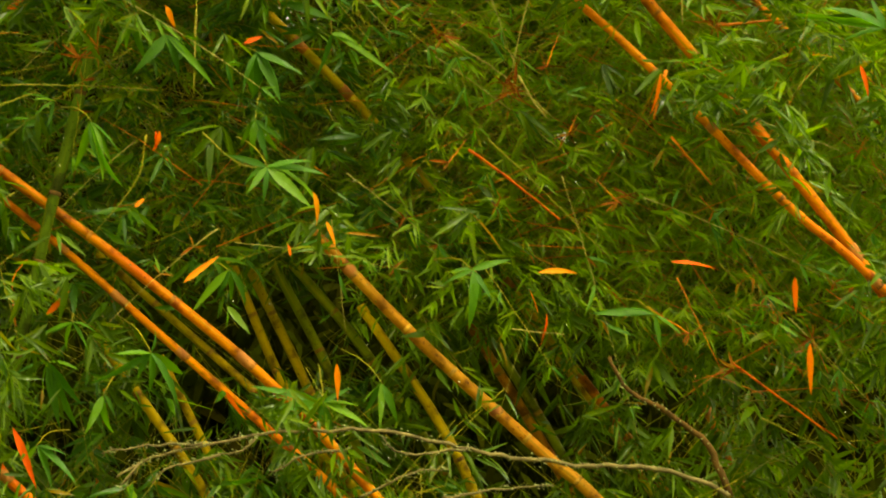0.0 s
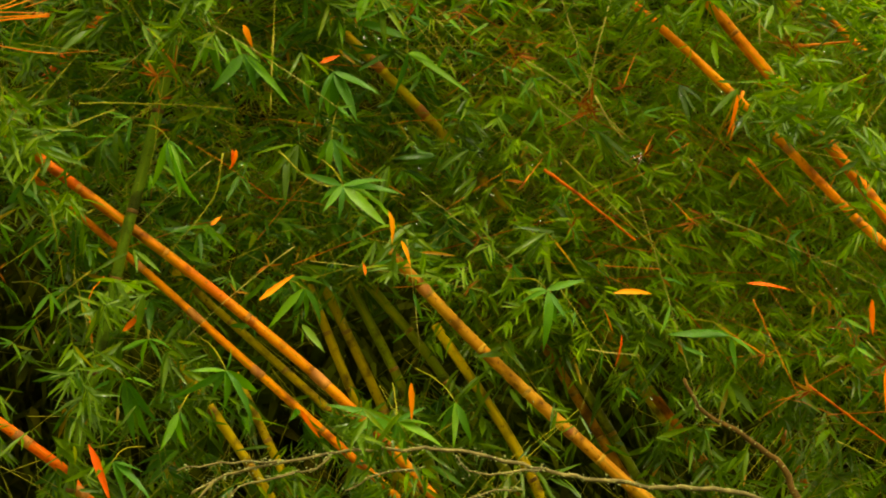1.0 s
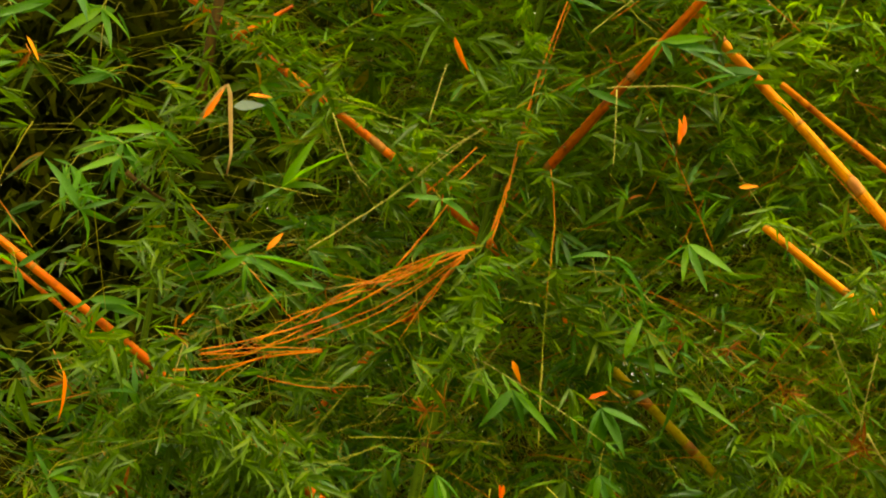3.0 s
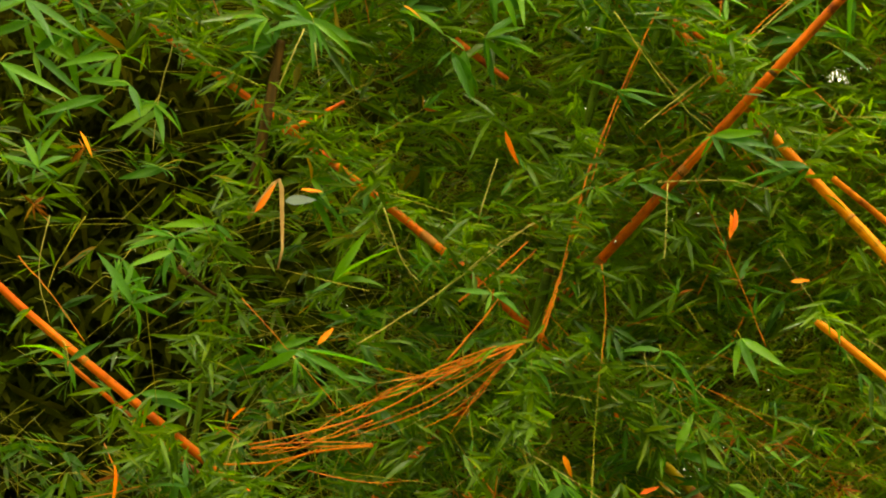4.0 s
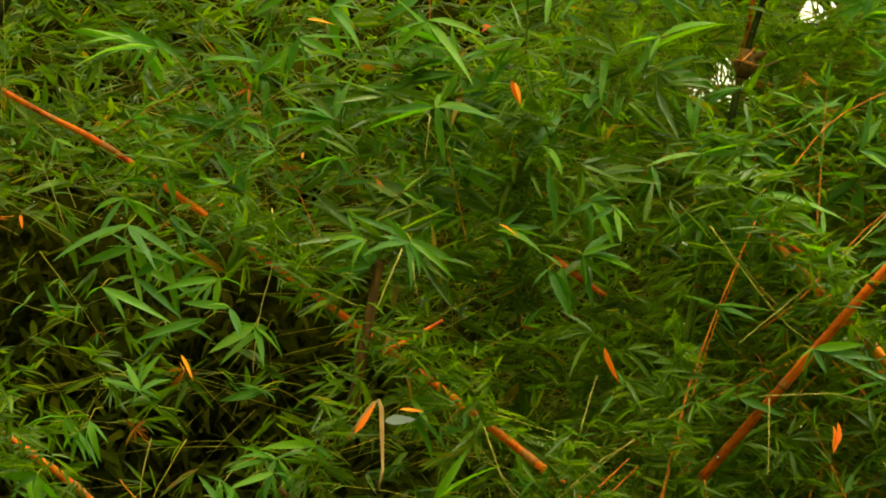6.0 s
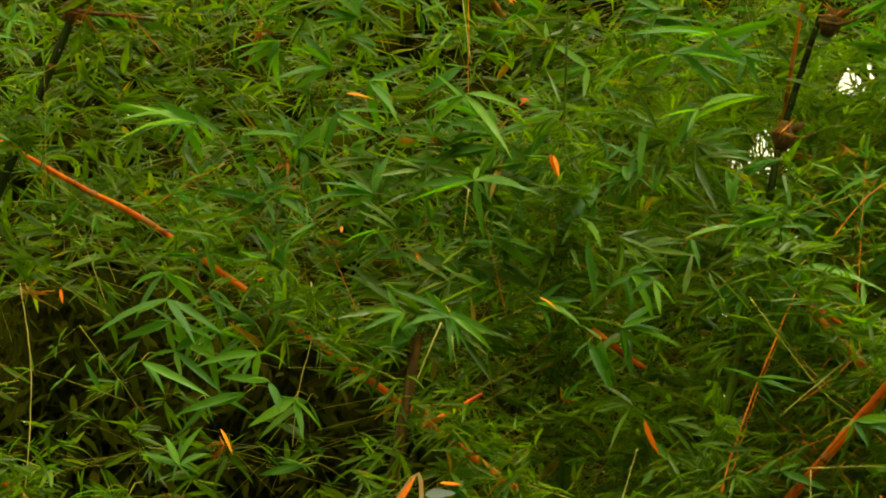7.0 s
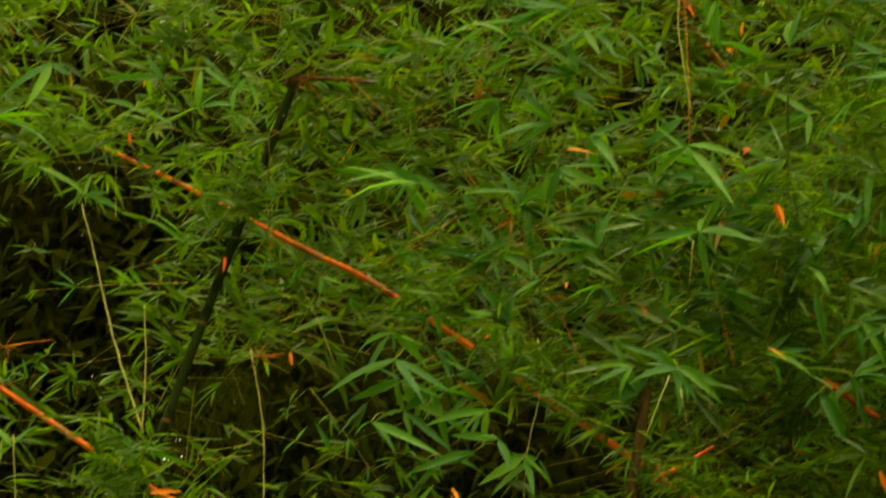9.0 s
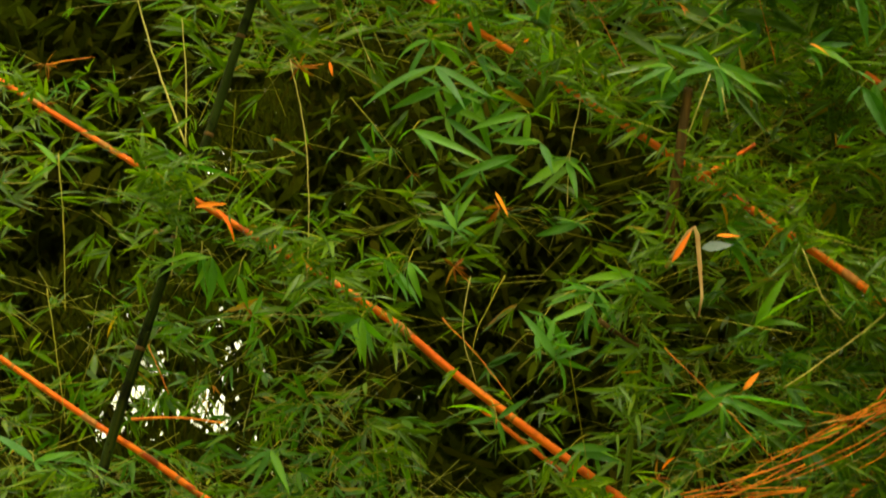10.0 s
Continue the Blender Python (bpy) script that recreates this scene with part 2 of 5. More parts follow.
def culm(kind, points, diameter, label, bare=(), gap=0.3, slim=0.85, change=(), group="canes of the bamboo clump"):
    """One cane from its upper end down to the ground: internodes, joints and their ridges. bare: stretches of it, in
    hundredths of its length from the top, kept clear of leaves in the camera's view. change: other kinds of skin or a
    shaded copy, each down to so many hundredths."""
    path = smooth_path(points, 0.012)
    free = np.zeros(len(path), bool)
    for a, b in bare:
        free[int(a / 100 * len(path)) : int(b / 100 * len(path)) + 1] = True
    COVER.extend(tuple(q) for q, f in zip(path[::3], free[::3]) if not f and q.z > 1.0 and kind != "rotten")
    for a, b in bare:
        BARE.extend((tuple(q), diameter / 2) for q in path[int(a / 100 * len(path)) : int(b / 100 * len(path)) + 1 : 3])
    thing = root("bamboo_culm", tuple(points[-1]), label, "bamboo cane", group)
    thing_at = Vector(points[-1])
    i, r0 = 0, diameter / 2
    n = len(path)
    joint = NODE if kind in ("golden", "orange", "russet") else STUMP if kind in ("amber", "dark_green", "shaded_green", "rotten") else NODE_DARK
    while i < n - 2:
        step = max(6, int(gap / 0.012 * rng.uniform(0.65, 1.35)))
        j = min(i + step, n - 1)
        if n - 1 - j < 5:
            j = n - 1
        picks = sorted({i, i + 1, i + 2, (i + j) // 2, (2 * i + j) // 3, (i + 2 * j) // 3, max(j - 2, i + 3), max(j - 1, i + 3), j})
        picks = [k for k in picks if k <= j]
        seg = [path[k] - thing_at for k in picks]
        taper = [slim + (1 - slim) * min(1, k / (n * 0.5)) for k in picks]
        radii = [r0 * t * (1.0 if 0 < m < len(picks) - 1 else 0.95) for m, t in enumerate(taper)]
        stretch = next((k for upto, k in change if 100 * i / n < upto), kind)
        part("internode", wrap(mesh_of("internode", *tube(seg, radii, 12), CANES[stretch]), [0.012 * k for k in picks], 12), thing)
        if j < n - 1:
            c, along = path[j] - thing_at, (path[j + 1] - path[j - 1]).normalized()
            r = r0 * (slim + (1 - slim) * min(1, j / (n * 0.5)))
            ring = [c + along * d for d in (-0.006, -0.003, 0.0, 0.003, 0.006)]
            part("joint", mesh_of("joint", *tube(ring, [r * 0.99, r * 1.08, r * 1.02, r * 1.1, r * 0.99], 12), joint), thing)
            if kind in ("golden", "orange", "russet", "amber", "tan") and rng.random() < 0.6:
                reach = rng.uniform(0.02, 0.055)
                rag = [c + along * d * reach for d in (0.1, -0.3, -0.7, -1.0)]
                part("sheath", mesh_of("sheath", *tube(rag, [r * 1.05, r * 1.1, r * 1.13, r * 1.04], 9, False), SHEATH), thing, "torn dry sheath above a joint")
        i = j
    return thing


def swollen_joint(thing, at, along, thick):
    """A joint wrapped in a dark torn sheath, with a stub of a side branch."""
    c, along = Vector(at) - thing.location, Vector(along).normalized()
    path = [c + along * d for d in (-0.04, -0.025, -0.01, 0.0, 0.012, 0.03, 0.045)]
    part("sheath", mesh_of("sheath", *tube(path, [thick * k for k in (0.5, 0.62, 0.85, 0.95, 0.8, 0.6, 0.52)], 10), STUMP), thing, "dark torn sheath round a swollen joint")
    end = Vector((0.06, -0.03, 0.03))
    part("stub", mesh_of("stub", *tube([c, c + end * 0.5, c + end], [thick * 0.36, thick * 0.3, thick * 0.22], 7), STUMP), thing)


# ---- ground and distance ----
def ground():
    size, cells = 400.0, 90
    me_v, me_f = [], []
    for a in range(cells + 1):
        for b in range(cells + 1):
            u, v = (a / cells * 2 - 1), (b / cells * 2 - 1)
            x, y = size * u * abs(u) ** 1.5, 6 + size * v * abs(v) ** 1.5
            me_v.append((x, y, 0.06 * noise.noise((x * 0.7, y * 0.7, 0)) - 0.05))
    for a in range(cells):
        for b in range(cells):
            k = a * (cells + 1) + b
            me_f.append((k, k + cells + 1, k + cells + 2, k + 1))
    return tagged(new("ground", mesh_of("ground", me_v, me_f, SOIL)), "dark grassy soil under the bamboo", "ground", kind="structure")


ground()

# ---- foliage in mass ----
nrng = np.random.default_rng(5)
BROAD = [strap_blade(1.0, 0.1, d, t) for d, t in ((0.2, 0.3), (0.5, -0.5), (0.8, 0.6))]
SLIM = [(0.0, 0.05), (0.15, 0.75), (0.4, 1.0), (0.75, 0.55), (1.0, 0.0)]
TEMPLATES = [leaf_blade(1.0, w, d, t, 0.22, SLIM) for w, d, t in ((0.11, 0.2, 0.3), (0.13, 0.35, -0.4), (0.1, 0.5, 0.5), (0.14, 0.05, -0.2), (0.12, 0.25, 0.9), (0.11, 0.1, -0.8))]


def blades(name, base, aim_at, roll, length, widen, material, label, shapes=None):
    """Many blades as one mesh: where each grows from, which way it points, its roll, length and breadth."""
    count = len(base)
    x = aim_at / np.linalg.norm(aim_at, axis=1, keepdims=True)
    up = np.tile([0.0, -0.75, 0.75], (count, 1)) + nrng.normal(0, 0.3, (count, 3))
    y = np.cross(up, x)
    y /= np.linalg.norm(y, axis=1, keepdims=True)
    z = np.cross(x, y)
    c, s = np.cos(roll)[:, None], np.sin(roll)[:, None]
    y, z = c * y + s * z, c * z - s * y
    shapes = shapes or TEMPLATES
    which = nrng.integers(0, len(shapes), count)
    vs, fs, start = [], [], 0
    for k, (tv, tf) in enumerate(shapes):
        m = which == k
        t = np.array(tv)
        n = m.sum()
        p = (base[m][:, None] + length[m][:, None, None] * (t[None, :, 0:1] * x[m][:, None] + widen[m][:, None, None] * t[None, :, 1:2] * y[m][:, None] + t[None, :, 2:3] * z[m][:, None]))
        vs.append(p.reshape(-1, 3))
        for f in tf:
            q = np.array(f)[None] + (start + np.arange(n) * len(t))[:, None]
            fs.append(q if len(f) == 4 else np.c_[q, np.full(n, -1)])
        start += n * len(t)
    v, f = np.concatenate(vs), np.concatenate(fs)
    sizes = np.where(f[:, 3] < 0, 3, 4)
    loops = f.ravel()[f.ravel() >= 0]
    me = bpy.data.meshes.new(name)
    me.vertices.add(len(v))
    me.vertices.foreach_set("co", v.ravel().astype(np.float32))
    me.loops.add(len(loops))
    me.loops.foreach_set("vertex_index", loops.astype(np.int32))
    me.polygons.add(len(f))
    me.polygons.foreach_set("loop_start", np.r_[0, np.cumsum(sizes)[:-1]].astype(np.int32))
    me.materials.append(material)
    me.update(calc_edges=True)
    me.shade_smooth()
    return tagged(new(name, me), label, "foliage", kind="stuff")


def seen_at(p):
    """Where a place lies on the upright plane 7 m off, as seen from the camera."""
    return p[:, 0] * 7 / p[:, 1], 1.6 + (p[:, 2] - 1.6) * 7 / p[:, 1]


def in_gaps(p, gaps, grow=0.0):
    u, v = seen_at(p)
    out = np.zeros(len(p), bool)
    for x, z, rx, rz in gaps:
        out |= ((u - x) / (rx + grow)) ** 2 + ((v - z) / (rz + grow)) ** 2 < 1
    return out


def sprays(at, leaves=(5, 9), size=(0.09, 0.17), hang=0.3, seed=1, tips=False):
    """Twig tips with leaves fanned alternately along them; returns the arrays for blades() and the twigs."""
    r = np.random.default_rng(seed)
    n = len(at)
    hang = hang * np.clip(3.4 - 0.75 * at[:, 2], 0.3, 2.3)
    turn = r.uniform(0, math.tau, n)
    d = np.stack([np.cos(turn), 0.8 * np.sin(turn) - 0.35, -hang + r.normal(0, 0.35, n)], -1)
    d /= np.linalg.norm(d, axis=1, keepdims=True)
    span = r.uniform(0.06, 0.24, n)
    if tips:
        at = at - d * span[:, None]
    base, way, roll, length = [], [], [], []
    side0 = np.cross(d, [0, 0, 1.0])
    side0 /= np.linalg.norm(side0, axis=1, keepdims=True)
    tilt = r.normal(0, 0.5, n)[:, None]
    side = side0 * np.cos(tilt) + np.cross(d, side0) * np.sin(tilt)
    most = r.integers(leaves[0], leaves[1] + 1, n)
    for k in range(leaves[1]):
        m = most > k
        s = (0.72 + 0.28 * (k + 1) / most)[m][:, None]
        sag = np.array([[0, 0, -0.1]]) * s**2 * span[m][:, None]
        base.append(at[m] + d[m] * span[m][:, None] * s + sag)
        spread = r.uniform(0.1, 1.25, m.sum())[:, None]
        sign = 1 if k % 2 else -1
        w = d[m] + sign * spread * 1.3 * side[m] + r.normal(0, 0.2, (m.sum(), 3)) + np.array([[0, 0, -0.6]]) * hang[m][:, None]
        way.append(w)
        roll.append(r.normal(0, 0.8, m.sum()))
        length.append(r.uniform(*size, m.sum()) * (0.75 + 0.35 * np.sin(s[:, 0] * 2.6)))
    base, way, roll, length = (np.concatenate(q) for q in (base, way, roll, length))
    return (base, way, roll, length), (at, d, span)


def twigs(name, at, d, span, material, label, thick=0.001):
    """Thin three-sided twigs as one mesh."""
    n = len(at)
    side = np.cross(d, [0.2, 0.3, 1.0])
    side /= np.linalg.norm(side, axis=1, keepdims=True)
    other = np.cross(d, side)
    v = []
    for s, w in ((-0.8, 1.5), (0.3, 1.0), (1.0, 0.5)):
        c = at + d * span[:, None] * s + np.array([[0, 0, -0.1]]) * max(s, 0) ** 2 * span[:, None]
        for a in range(3):
            v.append(c + thick * w * (math.cos(a * 2.094) * side + math.sin(a * 2.094) * other))
    v = np.stack(v, 1).reshape(-1, 3)
    quads = [(a + 3 * i, (a + 1) % 3 + 3 * i, (a + 1) % 3 + 3 * i + 3, a + 3 * i + 3) for i in range(2) for a in range(3)]
    f = (np.array(quads)[None] + 9 * np.arange(n)[:, None, None]).reshape(-1, 4)
    me = bpy.data.meshes.new(name)
    me.vertices.add(len(v))
    me.vertices.foreach_set("co", v.ravel().astype(np.float32))
    me.loops.add(f.size)
    me.loops.foreach_set("vertex_index", f.ravel().astype(np.int32))
    me.polygons.add(len(f))
    me.polygons.foreach_set("loop_start", (np.arange(len(f)) * 4).astype(np.int32))
    me.materials.append(material)
    me.update(calc_edges=True)
    return tagged(new(name, me), label, "twigs", kind="stuff")

# ---- canes ----
culm("orange", [(-2.684, 6.34, 4.041), (-2.107, 6.34, 3.668), (-1.807, 6.34, 3.476), (-1.35, 6.34, 3.185), (-1.048, 6.34, 2.933), (-0.128, 6.34, 2.219), (0.296, 6.34, 1.896), (0.66, 6.34, 1.59), (0.938, 6.34, 1.294), (1.321, 6.34, 0.781), (1.633, 6.34, -0.06)], 0.029, "glossy deep orange bamboo cane leaning through the leaves", [(5.6, 10.7), (15.4, 17.1), (27.9, 37.9), (34.8, 37.9), (51.4, 61.5), (53.6, 68.5), (72.7, 75.9)], slim=0.5, change=[(50, "russet")])
culm("orange", [(-1.057, 6.38, 2.899), (-0.049, 6.38, 2.088), (0.392, 6.38, 1.698), (0.686, 6.38, 1.433), (0.883, 6.38, 1.247), (1.294, 6.38, 0.757), (1.634, 6.38, -0.06)], 0.024, "glossy deep orange bamboo cane leaning through the leaves", [(1.4, 5.6), (2.7, 5.6), (32.2, 39.1), (32.2, 47.2), (47.7, 56.4)], slim=0.5, change=[(20, "russet"), (100, "golden")])
culm("olive", [(0.6, 6.76, 1.97), (0.75, 6.76, 1.6), (0.91, 6.76, 1.27), (1.11, 6.77, 0.76), (1.28, 6.82, -0.06)], 0.031, "olive and orange bamboo cane rising among others", [(3.9, 18.5), (29, 42)], gap=0.26)
culm("olive", [(0.63, 6.8, 2), (0.85, 6.79, 1.54), (0.96, 6.78, 1.24), (1.11, 6.79, 0.74), (1.23, 6.84, -0.06)], 0.032, "olive and orange bamboo cane rising among others", [(7.1, 23.6), (31, 44)], gap=0.26)
culm("green", [(0.73, 6.86, 1.97), (0.92, 6.83, 1.59), (1.03, 6.81, 1.25), (1.16, 6.82, 0.75), (1.27, 6.87, -0.06)], 0.033, "dull green bamboo cane in the crowded clump", [(3.4, 20.1), (30, 42)])
culm("green", [(0.79, 6.82, 1.94), (1.01, 6.79, 1.67), (1.28, 6.76, 1.25), (1.54, 6.77, 0.75), (1.76, 6.82, -0.06)], 0.033, "dull green bamboo cane in the crowded clump", [(2.5, 17.1), (35.7, 37.7)])
culm("olive", [(0.21, 6.61, 1.72), (0.53, 6.61, 1.24), (0.79, 6.62, 0.74), (1.03, 6.67, -0.06)], 0.031, "olive and orange bamboo cane rising among others", [(11, 29.2)], gap=0.26)
culm("olive", [(0.4, 6.66, 1.65), (0.59, 6.66, 1.24), (0.77, 6.67, 0.74), (0.93, 6.72, -0.06)], 0.028, "olive and orange bamboo cane rising among others", [(2.1, 14.3)], gap=0.26)
culm("tan", [(0.816, 6.4, 1.993), (1.111, 6.4, 1.688), (1.475, 6.4, 1.354), (1.642, 6.4, 1.207), (2.071, 6.4, 0.737), (2.426, 6.4, -0.06)], 0.037, "weathered tan bamboo cane with dark joints", [(4, 24.2), (28.4, 43.3)], gap=0.17)
culm("olive", [(0.98, 6.61, 1.79), (1.2, 6.61, 1.46), (1.32, 6.61, 1.22), (1.52, 6.62, 0.73), (1.69, 6.67, -0.06)], 0.033, "olive and orange bamboo cane rising among others", [(2.5, 24.2), (27, 44)], gap=0.26)
culm("tan", [(1.32, 6.76, 1.76), (1.62, 6.76, 1.26), (1.86, 6.77, 0.76), (2.07, 6.82, -0.06)], 0.033, "weathered tan bamboo cane with dark joints", [(2.5, 29.3)], gap=0.17)
culm("russet", [(-2.262, 6.42, 4.752), (-1.905, 6.42, 4.568), (-1.518, 6.42, 4.346), (-1.17, 6.42, 4.143), (-0.164, 6.42, 3.398), (0.309, 6.42, 3.002), (0.592, 6.55, 2.754), (0.96, 6.64, 2.41), (1.2, 6.64, 2.14), (1.47, 6.64, 1.8), (1.86, 6.64, 1.29), (2.177, 6.64, 0.771), (2.428, 6.64, -0.06)], 0.028, "glossy red-orange bamboo cane leaning through the leaves", [(4.9, 5.9), (10, 17.4), (20.1, 21.5), (37.8, 39.7), (43, 46), (55.3, 58.6), (53.4, 54.7), (61.8, 63.2), (73.4, 74.6)], slim=0.5, change=[(50, "russet"), (72, "olive"), (100, "orange")])
culm("golden", [(0.64, 6.26, 3.96), (1.01, 6.26, 3.53), (1.35, 6.25, 3.15), (1.76, 6.25, 2.65), (2.16, 6.24, 2.18), (2.5, 6.24, 1.73), (2.92, 6.25, 1.04), (3.28, 6.33, -0.06)], 0.035, "glossy orange-yellow bamboo cane leaning through the leaves", [(12.5, 18.4), (12.5, 28), (35.4, 38.6), (47.5, 54.9)])
culm("golden", [(1.17, 6.3, 3.44), (1.57, 6.37, 3.14), (1.99, 6.4, 2.81), (3.07, 6.42, 1.69), (4.01, 6.54, -0.06)], 0.023, "glossy orange-yellow bamboo cane leaning through the leaves", [(0.9, 11)])
culm("golden", [(1.1, 6.22, 3), (1.61, 6.21, 2.58), (1.92, 6.21, 2.29), (2.17, 6.2, 2.04), (2.45, 6.2, 1.8), (3.12, 6.21, 1.08), (3.71, 6.29, -0.06)], 0.027, "glossy orange-yellow bamboo cane leaning through the leaves", [(1.4, 7), (16.2, 21), (26.6, 31.7), (35.3, 44.3)])
culm("russet", [(-2.664, 6.36, 3.185), (-2.203, 6.36, 2.874), (-1.871, 6.36, 2.655), (-0.259, 6.36, 1.514), (-0.029, 6.36, 1.311), (0.432, 6.36, 0.812), (0.819, 6.36, -0.06)], 0.030, "glossy red-orange bamboo cane leaning through the leaves", [(3.5, 20), (60.9, 67.3)], slim=0.5)
culm("amber", [(1.34, 5.9, 4.08), (0.86, 6.16, 3.57), (0.52, 6.42, 3.22), (0.36, 6.55, 3.06), (-0.62, 6.57, 1.84), (-1.48, 6.7, -0.06)], 0.031, "dark amber bamboo cane crossing the leaves", [(5.5, 24.7)])
# the top stretch takes the shaded copy, its backlit darkness painted in
tall_cane = culm("dark_green", [(0.95, 6.4, 5.4), (0.84, 6.39, 5.06), (0.655, 6.37, 4.49), (0.56, 6.36, 4.02), (0.32, 6.34, 3), (0.2, 6.32, 2.51), (0.11, 6.31, 2.15), (0.05, 6.3, 1.9), (-0.1, 6.32, 1.14), (-0.22, 6.4, -0.06)], 0.033, "dark green upright bamboo cane in front of the leaves", [(53.1, 63.9), (40.9, 44.9), (6.4, 21), (29.9, 33.3)], slim=0.5, change=[(22, "shaded_green")])
dim_cane = culm("shaded_green", [(-1.37, 6.35, 5.61), (-1.47, 6.34, 5.18), (-1.79, 6.32, 4.07), (-2.02, 6.31, 3.24), (-2.16, 6.3, 2.71), (-2.39, 6.32, 1.63), (-2.59, 6.44, -0.06)], 0.031, "green bamboo cane among the leaves with deep shade put into its colour", [(8.2, 10.2), (12.6, 18), (22.6, 34.3), (41.7, 51.1)])
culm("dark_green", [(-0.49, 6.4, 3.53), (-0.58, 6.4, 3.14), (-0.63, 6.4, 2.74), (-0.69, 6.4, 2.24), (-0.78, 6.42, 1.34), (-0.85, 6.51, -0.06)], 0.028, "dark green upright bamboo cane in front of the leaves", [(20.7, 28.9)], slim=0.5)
culm("rotten", [(-0.43, 6.26, 3.8), (-0.5, 6.3, 3.35)], 0.032, "broken rotten brown cane among the leaves", [(4.2, 58.3)])
culm("dark_green", [(0.01, 6.3, 5.5), (0.01, 6.3, 5.09), (-0.01, 6.3, 4.43), (-0.05, 7.3, 2.66), (-0.09, 7.6, -0.06)], 0.011, "dark green upright bamboo cane in front of the leaves", [(7, 18.6)], slim=0.5)
culm("golden", [(0.845, 6.55, 5.473), (0.684, 6.55, 4.657), (0.42, 7.9, 2.89), (0.15, 8.2, -0.06)], 0.016, "glossy orange-yellow bamboo cane leaning through the leaves", [(6.7, 8.4), (8.4, 9.7), (11.9, 13.7), (14.7, 15.7)])
culm("golden", [(-0.63, 6.2, 5.44), (-0.31, 6.73, 5.29), (-0.2, 7, 5.19), (1.63, 8, 3.11), (3.23, 8.3, -0.06)], 0.032, "glossy orange-yellow bamboo cane leaning through the leaves", [(3.3, 8.1)])
culm("green", [(1.26, 6.76, 1.91), (1.62, 6.76, 1.33), (1.88, 6.77, 0.8), (2.12, 6.83, -0.06)], 0.031, "dull green bamboo cane in the crowded clump", [(9.3, 25.2)])
culm("olive", [(1.32, 6.71, 2.05), (1.56, 6.71, 1.68), (1.75, 6.71, 1.42), (2.08, 6.72, 0.85), (2.37, 6.78, -0.06)], 0.028, "olive and orange bamboo cane rising among others", [(8, 19.8)], gap=0.26)
culm("olive", [(0.15, 6.76, 2.02), (0.67, 6.73, 1.55), (0.87, 6.71, 1.36), (1.33, 6.72, 0.82), (1.73, 6.78, -0.06)], 0.026, "olive and orange bamboo cane rising among others", [(8.2, 26.4)], gap=0.26)

swollen_joint(tall_cane, (0.815, 6.375, 4.871), (0.2, 0, 0.6), 0.04)
swollen_joint(tall_cane, (0.658, 6.36, 4.479), (0.15, 0, 0.6), 0.042)
swollen_joint(dim_cane, (-1.556, 6.335, 4.905), (0.3, 0, 1.0), 0.04)

# the bare fan of branches is kept clear of leaves in the camera's view too
for a, b in [((0.29, 6.25, 2.93), (0.06, 6.25, 2.8)), ((0.06, 6.25, 2.8), (-0.16, 6.25, 2.68)), ((-0.16, 6.25, 2.68), (-0.45, 6.25, 2.6))]:
    BARE.extend((tuple(Vector(a).lerp(Vector(b), k / 12)), 0.02) for k in range(13))

# openings through which the sky shows, and hollows, fitted to the camera's view: place and half size on the plane 7 m
# off
SKY_GAPS = [(0.65, 4.75, 0.012, 0.028), (0.68, 4.71, 0.01, 0.021), (0.61, 4.68, 0.007, 0.01), (0.69, 4.77, 0.007, 0.014), (1.3, 4.09, 0.01, 0.028), (1.31, 3.99, 0.007, 0.028), (0.97, 4.98, 0.042, 0.014), (1.02, 5.01, 0.017, 0.021), (0.41, 5.27, 0.014, 0.014), (0.42, 4.26, 0.021, 0.01), (0.82, 5.35, 0.016, 0.012), (0.65, 5.62, 0.028, 0.023), (0.47, 5.47, 0.031, 0.012), (0.58, 5.47, 0.024, 0.012), (-2.37, 3.32, 0.008, 0.022), (-2.26, 3.1, 0.006, 0.018), (-2.08, 3.09, 0.008, 0.026), (-1.86, 2.98, 0.008, 0.024)]
# clusters of pinholes: place, half size, how many
pin, PINHOLES = random.Random(17), []
for x, z, rx, rz, count, big in [(0.78, 5.17, 0.226, 0.208, 22, 0.6), (-2.17, 3.18, 0.24, 0.2, 85, 0.55), (-1.81, 4.58, 0.049, 0.043, 4, 0.6), (-1.36, 4.61, 0.097, 0.043, 6, 0.6), (-2.63, 4.15, 0.043, 0.069, 4, 0.6), (-2.02, 3.84, 0.073, 0.039, 6, 0.6), (-1.92, 3.98, 0.12, 0.104, 5, 0.5), (0.64, 4.7, 0.097, 0.109, 9, 0.6), (0.52, 5.53, 0.156, 0.087, 8, 1), (0.7, 4.72, 0.043, 0.043, 4, 0.6)]:
    for k in range(count):
        PINHOLES.append((x + rx * pin.uniform(-1.3, 1.3), z + rz * pin.uniform(-1.3, 1.3), big * pin.uniform(0.003, 0.007), big * pin.uniform(0.006, 0.014)))
